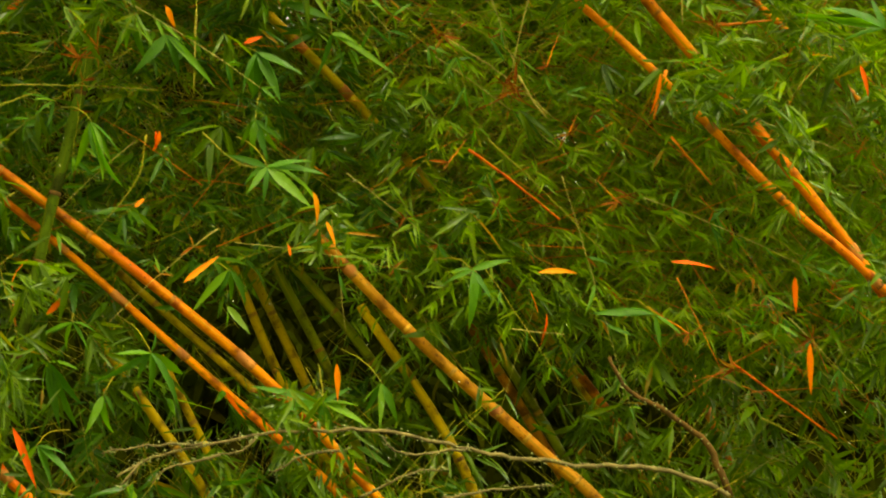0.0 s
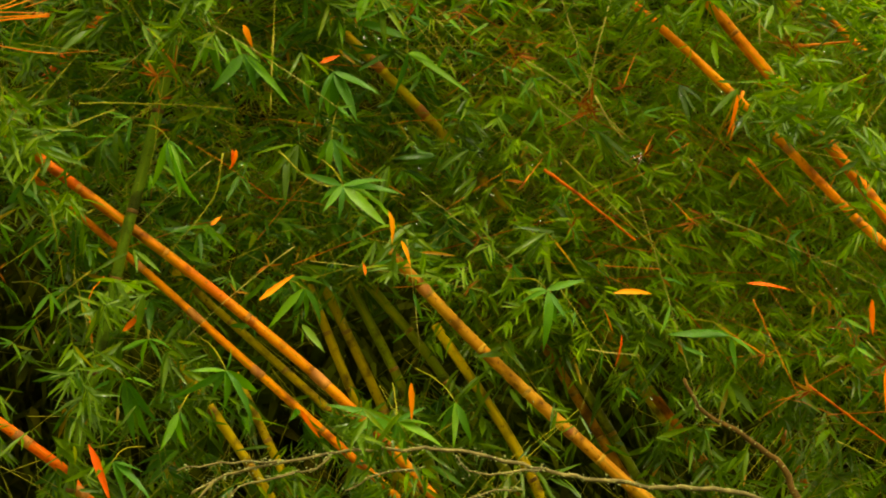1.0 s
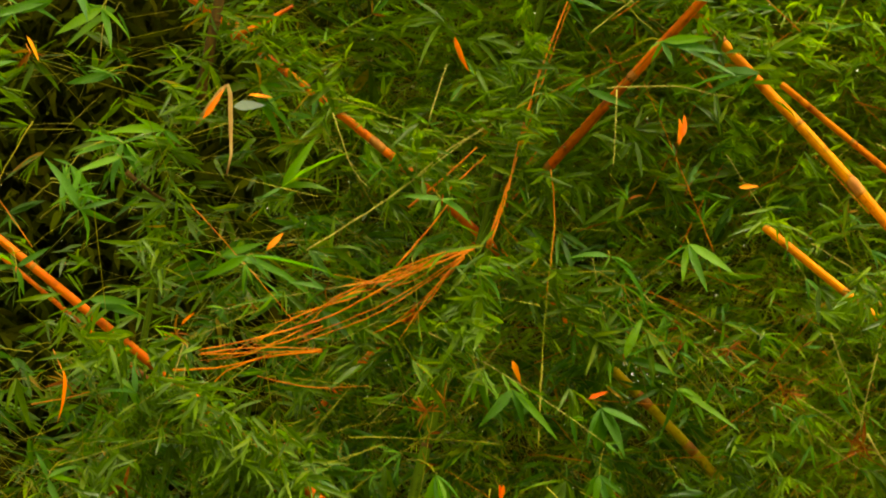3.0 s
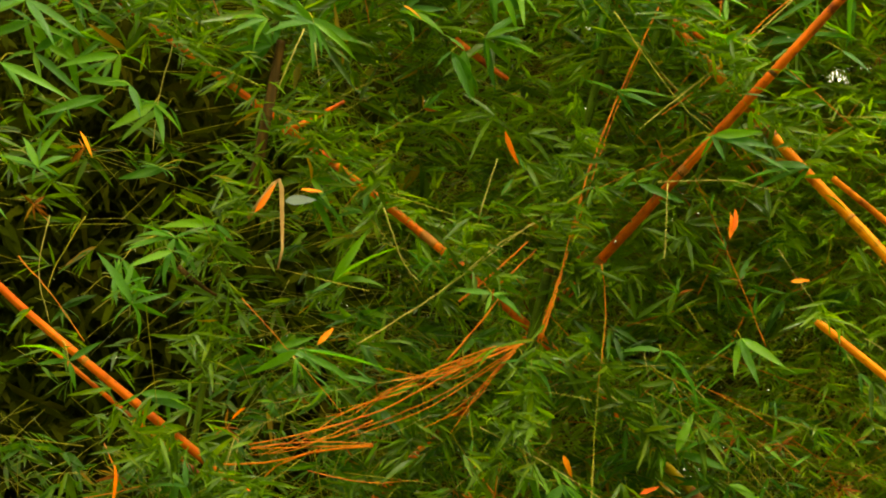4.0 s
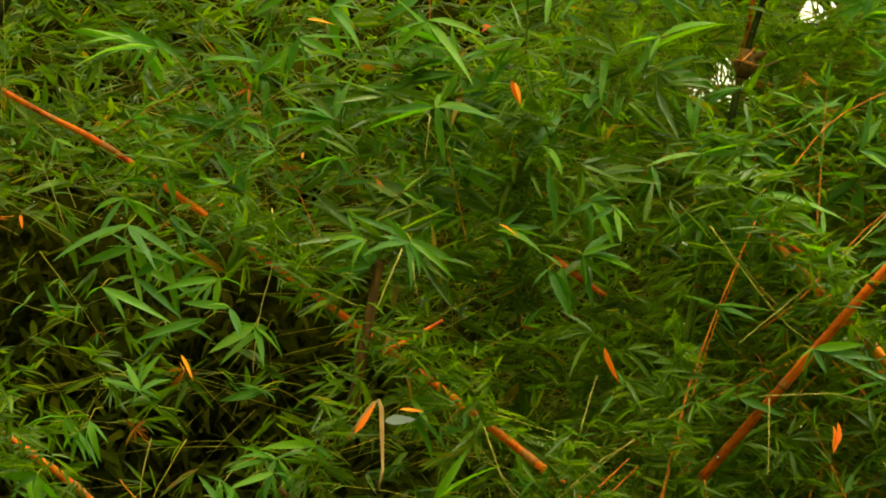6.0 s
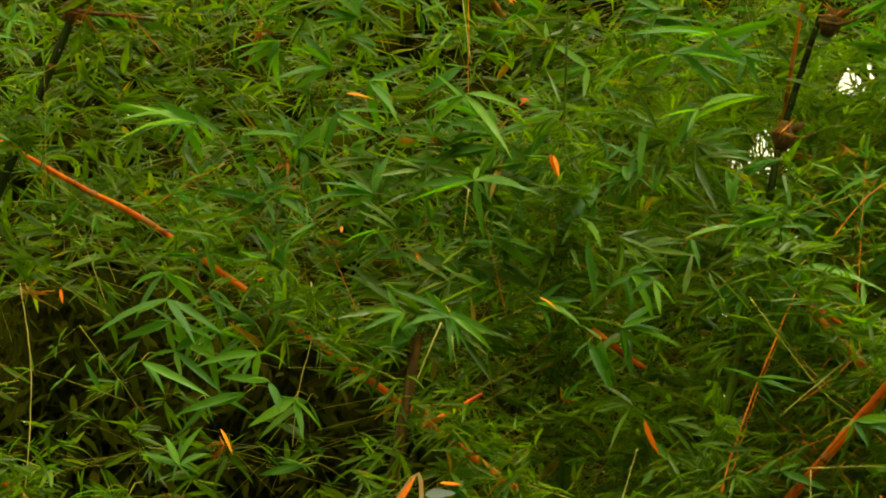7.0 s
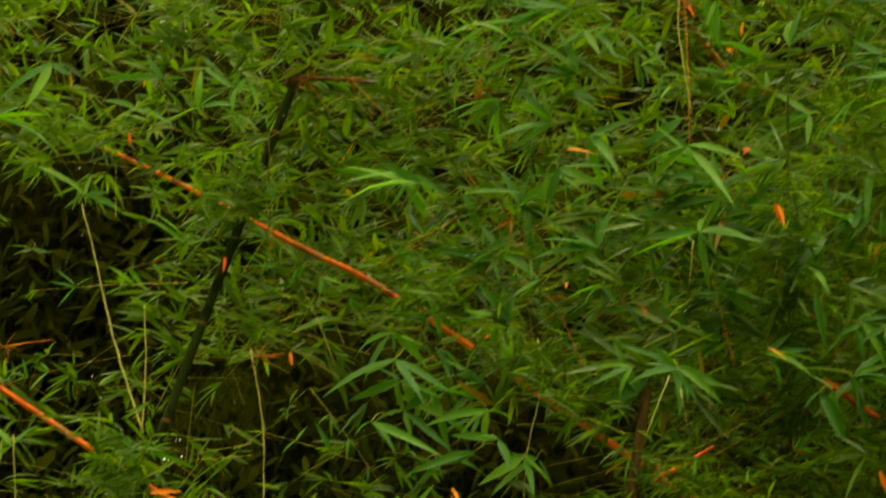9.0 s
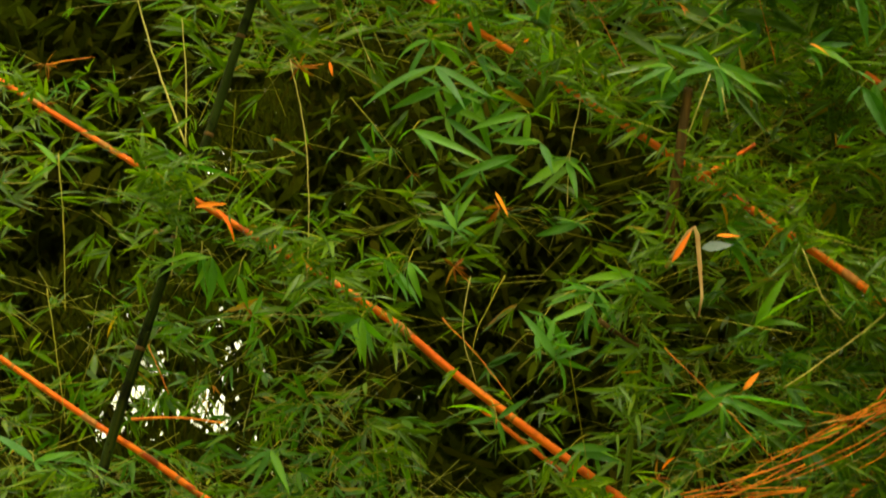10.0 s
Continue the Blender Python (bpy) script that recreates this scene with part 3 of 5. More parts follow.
# parts of the thicket that are thin enough for pinholes of sky: place, half size, what is left of the leaves
THIN = [(1.5, 3.3, 1.1, 1.3, 0.5), (0.9, 4.1, 0.6, 0.6, 0.5), (0.72, 4.69, 0.191, 0.347, 0.35), (-0.03, 5.12, 0.972, 0.26, 0.75), (-1.36, 4.65, 0.451, 0.104, 0.75), (-1.94, 4.01, 0.191, 0.208, 0.6), (-2.15, 3.16, 0.36, 0.27, 0.8), (-0.86, 5.64, 0.26, 0.069, 0.4), (-1.53, 4.68, 0.417, 0.104, 0.75), (2.43, 1.24, 0.156, 0.052, 0.3), (1.02, 1.61, 0.104, 0.052, 0.7), (-1.33, 4.6, 0.104, 0.087, 0.3), (1.3, 4.03, 0.043, 0.104, 0.35)]
HOLLOWS = [(-2.3, 3.54, 0.746, 0.746, 0.4), (-2.61, 4.49, 0.573, 0.573, 0), (-0.35, 1.74, 0.26, 0.33, 0), (-1.05, 3.06, 0.573, 0.347, 0.08), (-2.12, 4.86, 0.417, 0.66, 0.45), (-0.74, 3.34, 0.729, 0.226, 0.12), (-2.73, 4.88, 0.33, 0.243, 0), (-2.53, 3.54, 0.451, 0.208, 0.05), (-1.61, 3.97, 0.521, 0.295, 0.02), (-0.92, 3.88, 0.451, 0.243, 0.04), (1.09, 3.28, 0.486, 0.26, 0.35), (1.57, 1.55, 0.451, 0.295, 0.1), (1.97, 1.42, 0.26, 0.243, 0.1), (-0.09, 1.64, 0.295, 0.26, 0.06), (-1.55, 3.29, 0.555, 0.191, 0.3), (-0.11, 3.91, 0.347, 0.208, 0.3), (-2.44, 4.38, 0.26, 0.312, 0.15), (-0.86, 3.46, 0.937, 0.434, 0.22), (-2.26, 3.13, 0.451, 0.295, 0.2), (-0.22, 1.69, 0.312, 0.469, 0.04), (1.45, 1.46, 0.312, 0.226, 0.12), (-1.21, 3.33, 0.486, 0.33, 0.03), (-0.86, 3.56, 0.312, 0.139, 0.15), (-1.14, 3.21, 0.278, 0.208, 0.15), (-1.14, 3.96, 0.798, 0.26, 0.14), (-2.36, 3.96, 0.451, 0.295, 0.12), (-1, 4.12, 0.26, 0.104, 0.35), (0.9, 1.77, 0.347, 0.208, 0.1), (0.45, 1.77, 0.26, 0.226, 0.2), (-0.25, 2.01, 0.191, 0.139, 0.2), (0.58, 3.24, 0.174, 0.104, 0.4)]


def dense(p):
    u, v = seen_at(p)
    keep = np.ones(len(p))
    for x, z, rx, rz, rest in HOLLOWS:
        q = ((u - x) / rx) ** 2 + ((v - z) / rz) ** 2
        keep = np.where(q < 1, np.minimum(keep, rest + (1 - rest) * q**4), keep)
    clump = np.array([0.5 + 0.5 * noise.noise((a * 1.6, b * 1.6, c * 1.6)) for a, b, c in p])
    return keep * np.clip(clump * 2.4 - 0.35, 0.1, 1)


CANE_AT = np.array([p for p, _ in BARE])
CANE_U, CANE_V = seen_at(CANE_AT)
CANE_R = np.array([r for _, r in BARE]) + 0.008


def over_canes(p):
    """Whether a place hides a bare stretch of cane from the camera."""
    u, v = seen_at(p)
    out = np.zeros(len(p), bool)
    for a in range(0, len(p), 4000):
        b = slice(a, a + 4000)
        near = (u[b, None] - CANE_U) ** 2 + (v[b, None] - CANE_V) ** 2 < CANE_R**2
        out[b] = (near & (p[b, 1, None] < CANE_AT[:, 1] + 0.03)).any(1)
    return out


def mass(name, count, low, high, seed, size, hang, leaves, label, twig_material, leaf=LEAF, even=False, widen=(0.7, 1.2)):
    r = np.random.default_rng(seed)
    if high is None:
        at = np.repeat(np.array(low), count, 0)
        at = at + r.normal(0, 1, at.shape) * (0.04, 0, 0.04)
        at[:, 1] -= r.uniform(0.05, 0.3, len(at))
        at = at[r.uniform(size=len(at)) < 0.45 + dense(at)]
    else:
        at = r.uniform(low, high, (count, 3))
        at = at if even else at[r.uniform(size=count) < dense(at)]
    b, t = sprays(at, leaves, size, hang, seed, high is None)
    ends = b[0] + b[1] / np.linalg.norm(b[1], axis=1, keepdims=True) * b[3][:, None]
    keep = np.ones(len(ends), bool)
    for s in (0, 0.14, 0.28, 0.42, 0.56, 0.7, 0.85, 1):
        q = b[0] * (1 - s) + ends * s
        keep &= ~in_gaps(q, SKY_GAPS) & ~in_gaps(q, PINHOLES, 0.001)
    stray = r.uniform(size=len(ends)) < 0.2
    for s in (0.1, 0.4, 0.7, 0.95):
        keep &= ~over_canes(b[0] * (1 - s) + ends * s) | stray
    b = [q[keep] for q in b]
    blades(name, *b, nrng.uniform(*widen, len(b[0])), leaf, label)
    keep = ~in_gaps(t[0], SKY_GAPS) & (r.uniform(size=len(t[0])) < (0.2 if high is None else 1.0))
    for k in (-0.7, -0.2, 0.3, 0.9):
        keep &= ~over_canes(t[0] + t[1] * t[2][:, None] * k)
    twigs(name + "_twigs", *[q[keep] for q in t], twig_material, "thin yellow-green twigs among the leaves", 0.0008)


mass("low_leaves", 700, (1.1, 6.42, 0.6), (3.2, 6.9, 1.9), 18, (0.07, 0.14), 0.25, (4, 8), "wet green leaves low on the clump", TWIG, widen=(0.95, 1.5))
mass("front_leaves", 2300, (-3.2, 6.42, 0.6), (1.1, 6.9, 3.3), 1, (0.07, 0.14), 0.25, (4, 8), "front layer of wet green bamboo leaves", TWIG, LEAF_COOL, widen=(0.95, 1.5))
mass("upper_leaves", 1900, (-3.2, 6.42, 3.2), (1.5, 6.9, 6.0), 21, (0.08, 0.17), 0.25, (4, 8), "broad wet green leaves high on the clump", TWIG, widen=(0.95, 1.5))
mass("middle_leaves", 6000, (-3.4, 6.9, 0.3), (3.4, 7.5, 6.2), 2, (0.07, 0.15), 0.3, (5, 10), "crowded green bamboo leaves among the canes", TWIG, widen=(0.8, 1.4))
mass("rear_leaves", 3600, (-3.8, 7.5, 0.1), (3.8, 8.6, 6.6), 3, (0.09, 0.18), 0.35, (5, 10), "dense green bamboo leaves at the back of the clump", TWIG)
mass("hollow_leaves", 260, (-3.4, 7.3, 0.8), (0.6, 8.8, 5.6), 15, (0.09, 0.17), 0.3, (4, 7), "scattered leaves deep in the hollows of the clump", TWIG, LEAF, True)
# the next three masses are brightened through their leaf colour
mass("fine_leaves", 8600, (1.05, 6.42, 1.7), (3.2, 6.8, 4.6), 6, (0.045, 0.09), 0.3, (5, 9), "fine yellow-green bamboo leaves on the sunnier side", TWIG, LEAF_FINE_LIT)
mass("sunny_leaves", 3200, (-0.3, 6.5, 3.2), (1.6, 6.9, 4.8), 9, (0.06, 0.12), 0.3, (5, 9), "lighter green bamboo leaves in the open upper part of the clump", TWIG, LEAF_FINE_LIT)
mass("pale_leaves", 6500, (0.2, 6.7, 2.1), (3.2, 7.8, 5.4), 14, (0.05, 0.11), 0.3, (5, 9), "pale yellow-green leaves with light coming through from behind", TWIG, LEAF_FINE_LIT, True)
mass("small_leaves", 1900, (-3.0, 6.4, 1.0), (1.1, 6.65, 3.6), 12, (0.03, 0.075), 0.25, (5, 9), "small green leaves on the outermost twigs", TWIG, LEAF_COOL)
mass("cane_leaves", 5, COVER, None, 4, (0.06, 0.13), 0.25, (4, 7), "green leaves sprouting in front of the canes", TWIG)


def loose_twigs(name, count, low, high, seed, material, label):
    """Thin bare twigs that criss-cross the outer leaves, mostly rising to one side."""
    r = np.random.default_rng(seed)
    at = r.uniform(low, high, (count, 3))
    at = at[r.uniform(size=count) < dense(at)]
    n = len(at)
    d = np.stack([r.choice([-1, 1], n, p=[0.4, 0.6]) * r.uniform(0.4, 1, n), r.uniform(-0.5, 0.2, n), r.normal(0.25, 0.55, n)], -1)
    d /= np.linalg.norm(d, axis=1, keepdims=True)
    span = r.uniform(0.06, 0.3, n)
    keep = np.ones(n, bool)
    for s in (-0.8, -0.3, 0.2, 0.6, 1):
        q = at + d * span[:, None] * s
        keep &= ~over_canes(q) & ~in_gaps(q, SKY_GAPS)
    twigs(name, at[keep], d[keep], span[keep], material, label, 0.0012)


loose_twigs("orange_twigs", 330, (0.2, 6.38, 1.5), (3.2, 6.55, 4.4), 41, TWIG_RED, "thin bare orange twigs criss-crossing the lightened leaves")
loose_twigs("straw_twigs", 850, (-3.2, 6.4, 1.0), (2.6, 6.6, 5.6), 42, TWIG, "thin yellow-green twigs criss-crossing the outer leaves")


def screen(name, count, low, high, seed, size, label, material=LEAF_SHADED, widen=(1.5, 2.4), grow=0.008, hole=0.005, sparse=1.0):
    r = np.random.default_rng(seed)
    p = r.uniform(low, high, (count, 3))
    u, v = seen_at(p)
    left = np.ones(count)
    for x, z, rx, rz, rest in THIN:
        q = ((u - x) / rx) ** 2 + ((v - z) / rz) ** 2
        left = np.where(q < 1, np.minimum(left, rest + (1 - rest) * q**3), left)
    open_to = np.zeros(count, bool)
    for x, z, rx, rz, rest in HOLLOWS:
        open_to |= ((u - x) / rx) ** 2 + ((v - z) / rz) ** 2 < 1.1
    left *= np.where(open_to, 1, sparse)
    p = p[(r.uniform(size=count) < left) & ~in_gaps(p, SKY_GAPS, 0.006)]
    n = len(p)
    way = np.stack([r.normal(0, 1, n), r.normal(-0.3, 0.6, n), r.normal(-0.8, 0.5, n)], -1)
    way /= np.linalg.norm(way, axis=1, keepdims=True)
    length = r.uniform(*size, n)
    keep = np.ones(n, bool)
    for s in (0.15, 0.3, 0.45, 0.6, 0.75, 0.9):
        q = p + way * length[:, None] * s
        keep &= ~in_gaps(q, SKY_GAPS, grow) & ~in_gaps(q, PINHOLES, hole)
    p, way, length, n = p[keep], way[keep], length[keep], keep.sum()
    return blades(name, p, way, r.normal(0, 0.9, n), length, r.uniform(*widen, n), material, label, BROAD)


def gap_leaves(seed):
    """Small dark leaves that hang across the openings and break up the sky in them."""
    r = np.random.default_rng(seed)
    at = []
    for x, z, rx, rz in SKY_GAPS:
        for _ in range(14 if x > 0 else 34):
            u, v, y = x + r.normal(0, 0.8 * rx + 0.014), z + r.normal(0, 0.8 * rz + 0.014) + 0.03, r.uniform(6.9, 8.2)
            at.append((u * y / 7, y, 1.6 + (v - 1.6) * y / 7))
    at = np.array(at)
    n = len(at)
    way = np.stack([r.normal(0, 0.28, n), r.normal(0, 0.2, n), -np.ones(n)], -1)
    return blades("gap_leaves", at, way, r.normal(0, 0.7, n), r.uniform(0.04, 0.09, n), r.uniform(0.7, 1.2, n), LEAF, "small hanging leaves against the sky")


gap_leaves(77)


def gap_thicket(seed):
    """Narrow leaves behind the clump, darkened in colour, set in the camera's view to split the sky into specks."""
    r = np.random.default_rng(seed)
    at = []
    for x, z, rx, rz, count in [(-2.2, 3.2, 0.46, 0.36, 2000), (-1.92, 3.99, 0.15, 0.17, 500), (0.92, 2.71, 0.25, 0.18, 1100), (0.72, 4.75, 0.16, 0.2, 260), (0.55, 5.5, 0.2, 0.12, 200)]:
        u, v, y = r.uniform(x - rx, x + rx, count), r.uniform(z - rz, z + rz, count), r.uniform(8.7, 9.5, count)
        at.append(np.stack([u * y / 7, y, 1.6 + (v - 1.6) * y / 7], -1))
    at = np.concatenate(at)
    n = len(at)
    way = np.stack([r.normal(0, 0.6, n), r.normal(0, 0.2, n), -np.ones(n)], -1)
    return blades("gap_thicket", at, way, r.normal(0, 0.5, n), r.uniform(0.05, 0.1, n), r.uniform(0.8, 1.4, n), LEAF_SHADED, "narrow leaves, shade put into their colour, that split the sky into specks")


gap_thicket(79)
# this thicket's gloom comes from its darkened leaf colour
screen("thicket_behind", 160000, (-5.0, 9.6, -0.2), (5.0, 10.5, 7.6), 21, (0.12, 0.24), "thicket of leaves behind the bamboo with shade put into its colour", sparse=0.12)
# backdrop layer added to close stray holes to the sky
screen("far_thicket", 34000, (-8.5, 13.0, -0.2), (8.5, 15.0, 12.5), 23, (0.5, 0.9), "backdrop of leaves added behind the bamboo, shade put into its colour", LEAF_FAR_SHADED, (3.0, 4.5), 0.02, 0.022)


def skylight_blocker(count, seed):
    """Unseen leaves added behind the camera to block low skylight from the front."""
    r = np.random.default_rng(seed)
    p = np.stack([r.uniform(-16, 16, count), r.uniform(-13, -9, count), r.uniform(0, 15, count)], -1)
    way = r.normal(0, 1, (count, 3))
    return blades("skylight_blocker_leaves", p, way, r.normal(0, 0.9, count), r.uniform(0.7, 1.2, count), r.uniform(4, 8, count), LEAF_SHADED, "unseen screen of leaves added behind the camera to block low skylight", BROAD)


skylight_blocker(5500, 31)


LEAF_MESHES = {}
for material in (LEAF_NEAR, DEAD_LEAF, DRY_LEAF, PALE_LEAF):
    LEAF_MESHES[material.name] = [mesh_of("leaf", *leaf_blade(1.0, 0.135, d, t), material) for d, t in ((0.1, 0.2), (0.3, -0.4), (0.5, 0.5), (0.2, -0.7), (0.7, 0.3))]
TWIGS = {"orange": TWIG_RED, "straw": STRAW, "live": TWIG, "dark": CANES["dark_green"], "brown": STUMP, "amber": CANES["amber"]}
TWIG_LABELS = {"orange": "thin bare orange bamboo twig", "straw": "pale dry straw-coloured twig", "live": "thin yellow-green bamboo twig", "dark": "thin dark green bamboo shoot", "brown": "stout dark brown side branch", "amber": "snapped amber side branch"}
one = random.Random(8)


def stem(points, thick, sides=6, taper=0.55, wobble=0.0008):
    path = smooth_path(points, 0.03)
    n = max(1, len(path) - 1)
    path = [p + Vector((one.gauss(0, wobble), one.gauss(0, wobble), one.gauss(0, wobble))) for p in path]
    return tube(path, [thick / 2 * (1 - (1 - taper) * i / n) for i in range(len(path))], sides)


def twig(kind, points, thick):
    at = Vector(points[0])
    ob = new("twig", mesh_of("twig", *stem([Vector(p) - at for p in points], thick), TWIGS[kind]))
    ob.location = at
    return tagged(ob, TWIG_LABELS[kind], "twig", "twigs among the bamboo leaves")


def part_twig(parent, points, thick):
    at = parent.location
    part("twig", mesh_of("twig", *stem([Vector(p) - at for p in points], thick, 6, 0.5, 0.0007), one.choice([TWIG_RED, TWIG_RED, CANES["golden"]])), parent)


def lichen_twig(parent, points, thick, material=BARK):
    """A crooked dead branch with crusts of lichen standing off it."""
    at = parent.location
    local = [Vector(p) - at for p in points]
    ob = part("twig" if thick < 0.015 else "limb", mesh_of("limb", *stem(local, thick, 8, 0.45, 0.0025), material), parent)
    v, f = [], []
    for p in smooth_path(local, 0.022):
        for _ in range(one.choice((1, 3, 5, 8))):
            q = p + Vector((one.gauss(0, 0.006), one.gauss(0, thick * 0.5), one.gauss(0, thick * 0.55)))
            s, k = one.uniform(0.001, 0.0034), len(v)
            v += [q + Vector((s * one.uniform(0.6, 1.6) * a, s * b, s * one.uniform(0.6, 1.4) * c)) for a, b, c in ((1, 0, 0), (-1, 0, 0), (0, 1, 0), (0, -1, 0), (0, 0, 1), (0, 0, -1))]
            f += [(k + a, k + b, k + c) for a, b, c in ((0, 2, 4), (2, 1, 4), (1, 3, 4), (3, 0, 4), (2, 0, 5), (1, 2, 5), (3, 1, 5), (0, 3, 5))]
    tagged(part("lichen", mesh_of("lichen", v, f, LICHEN, False), parent, "pale crusty lichen"), kind="stuff")


def set_leaf(ob, at, way, length, roll, widen=1.0):
    x = Vector(way).normalized()
    z = Vector((one.gauss(0, 0.25), -0.8 + one.gauss(0, 0.2), 0.6 + one.gauss(0, 0.2)))
    z = (z - z.dot(x) * x).normalized()
    y = z.cross(x)
    m = Matrix((x, y, z)).transposed().to_4x4() @ Euler((roll, 0, 0)).to_matrix().to_4x4()
    ob.matrix_basis = Matrix.Translation(at) @ m @ Matrix.Diagonal((length, length * widen, length, 1))


def spray(at, leaves, broad=1.0):
    """Leaves fanned from the end of a twig: the slope of each in degrees across the view and its length."""
    thing = root("leaf_spray", at, "bright green bamboo leaves fanned at a twig end", "leaves", "leaf sprays in front of the clump")
    back = Vector((one.uniform(-0.12, 0.12), one.uniform(0.15, 0.3), one.uniform(0.0, 0.12)))
    part("twig", mesh_of("twig", *stem([back, back * 0.4 + Vector((0, 0, 0.02)), Vector((0, 0, 0))], 0.004, 5), TWIG), thing)
    for slope, length in leaves:
        a = radians(slope)
        depth = one.uniform(-0.45, 0.3)
        way = Vector((math.cos(a), depth, math.sin(a)))
        ob = part("leaf", one.choice(LEAF_MESHES["bamboo_leaf_near"]), thing)
        roll = one.gauss(0, 0.4)
        set_leaf(ob, back * one.uniform(0, 0.06), way, length * math.sqrt(1 + depth * depth) * 1.05, roll, broad * one.uniform(1.0, 1.5) * min(1.0, 0.15 / length))


def dead_leaf(a, b):
    a, b = Vector(a), Vector(b)
    way = b - a
    ob = new("dead_leaf", one.choice(LEAF_MESHES["dead_leaf"]))
    set_leaf(ob, a, way, way.length * 1.1, one.gauss(0, 0.5), min(1.7, max(0.9, 0.11 / way.length)))
    return tagged(ob, "curled orange dead leaf caught in the foliage", "dead leaf", "dead leaves in the bamboo")



def pale_leaf(a, b):
    a, b = Vector(a), Vector(b)
    ob = new("dry_leaf", LEAF_MESHES["bleached_leaf"][0])
    set_leaf(ob, a, b - a, (b - a).length, 0.3, 3.2)
    return tagged(ob, "bleached grey-white dry leaf lying on the foliage", "dead leaf")


def bent_sheath(points, widths):
    """A dry strap-like sheath, creased where it bends over and hollow along its middle."""
    path = [Vector(p) for p in points]
    at = path[0]
    v, f = [], []
    for i, (p, wide) in enumerate(zip(path, widths)):
        along = (path[min(i + 1, len(path) - 1)] - path[max(i - 1, 0)]).normalized()
        side = along.cross(Vector((0.1, -1, 0.15))).normalized()
        v += [p - at + side * wide * k + Vector((0, 0.004 * (1 - abs(k)), 0)) for k in (-0.5, -0.2, 0.2, 0.5)]
    for i in range(len(path) - 1):
        f += [(4 * i + k, 4 * i + k + 1, 4 * i + k + 5, 4 * i + k + 4) for k in range(3)]
    ob = new("dry_sheath", mesh_of("dry_sheath", v, f, STRAW_SHEATH))
    ob.location = at
    thick = ob.modifiers.new("thickness", "SOLIDIFY")
    thick.thickness = 0.0015
    return tagged(ob, "pale tan dry cane sheath bent over like a hook", "dry sheath")


def dry_tuft(at):
    """A tuft of withered sheaths and leaves at a joint."""
    thing = root("dry_tuft", at, "tuft of withered orange-brown leaves at a twig joint", "dead leaves", "withered tufts in the bamboo")
    for k in range(one.randint(7, 10)):
        a = one.uniform(0, math.tau)
        ob = part("leaf", one.choice(LEAF_MESHES["dry_leaf"]), thing)
        set_leaf(ob, (0, 0, 0), (math.cos(a), one.uniform(-0.6, 0.4), 0.7 * math.sin(a) - 0.2), one.uniform(0.025, 0.07), one.gauss(0, 0.8), one.uniform(0.6, 1.3))
    end = Vector((one.uniform(-0.1, 0.1), 0.2, one.uniform(-0.05, 0.15)))
    part("twig", mesh_of("twig", *stem([Vector((0, 0, 0)), end * 0.5, end], 0.004, 5), TWIG_RED), thing)


# ---- branches, twigs and single leaves ----
twig("brown", [(0.64, 6.22, 4.42), (0.7, 6.22, 4.41), (0.74, 6.22, 4.43)], 0.0090)
twig("dark", [(0.5, 6.22, 5), (0.55, 6.22, 4.85), (0.61, 6.22, 4.65)], 0.0060)
twig("amber", [(0.6, 6.42, 4.04), (0.67, 6.42, 3.99), (0.74, 6.42, 3.95), (0.82, 6.42, 3.89)], 0.0248)
twig("amber", [(0.073, 6.3, 3.833), (0.147, 6.3, 3.773), (0.23, 6.3, 3.715)], 0.0260)
twig("orange", [(0.33, 6.22, 2.95), (0.4, 6.22, 3.17), (0.52, 6.22, 3.55), (0.62, 6.22, 3.81)], 0.0042)
twig("orange", [(0.67, 6.22, 3.59), (0.81, 6.22, 3.71), (0.97, 6.22, 3.89), (1.19, 6.22, 4.08)], 0.0042)
twig("straw", [(0.11, 6.22, 3.11), (0.21, 6.22, 3.2), (0.34, 6.22, 3.28)], 0.0042)
twig("orange", [(0.5, 6.22, 3.15), (0.51, 6.22, 2.99), (0.49, 6.22, 2.8)], 0.0034)
twig("straw", [(-1.06, 6.22, 3.25), (-1.08, 6.22, 3.09), (-1.04, 6.22, 2.94)], 0.0025)
twig("orange", [(1.96, 6.22, 2.57), (2.06, 6.22, 2.58), (2.14, 6.22, 2.59)], 0.0100)
twig("straw", [(1.86, 6.22, 2.74), (1.86, 6.22, 2.66), (1.86, 6.22, 2.57)], 0.0070)
twig("orange", [(1.81, 6.22, 2.44), (1.79, 6.22, 2.37), (1.77, 6.22, 2.3)], 0.0120)
twig("straw", [(1.89, 6.22, 2.5), (2.05, 6.22, 2.32), (2.33, 6.22, 2.21)], 0.0042)
twig("live", [(1.29, 6.22, 2.24), (1.45, 6.22, 2.09), (1.64, 6.22, 1.9)], 0.0042)
twig("straw", [(1.43, 6.22, 2.7), (1.39, 6.22, 2.56), (1.36, 6.22, 2.43)], 0.0042)
twig("straw", [(1.38, 6.22, 2.42), (1.42, 6.22, 2.35), (1.46, 6.22, 2.3)], 0.0060)
twig("brown", [(-1.51, 6.22, 4.84), (-1.39, 6.22, 4.83), (-1.27, 6.22, 4.81)], 0.0170)
twig("brown", [(-1.43, 6.22, 4.91), (-1.37, 6.22, 4.92)], 0.0120)
twig("brown", [(0.76, 6.22, 4.8), (0.83, 6.22, 4.79), (0.93, 6.22, 4.83)], 0.0160)
twig("amber", [(-0.41, 6.22, 3.51), (-0.32, 6.22, 3.56), (-0.24, 6.22, 3.61)], 0.0180)
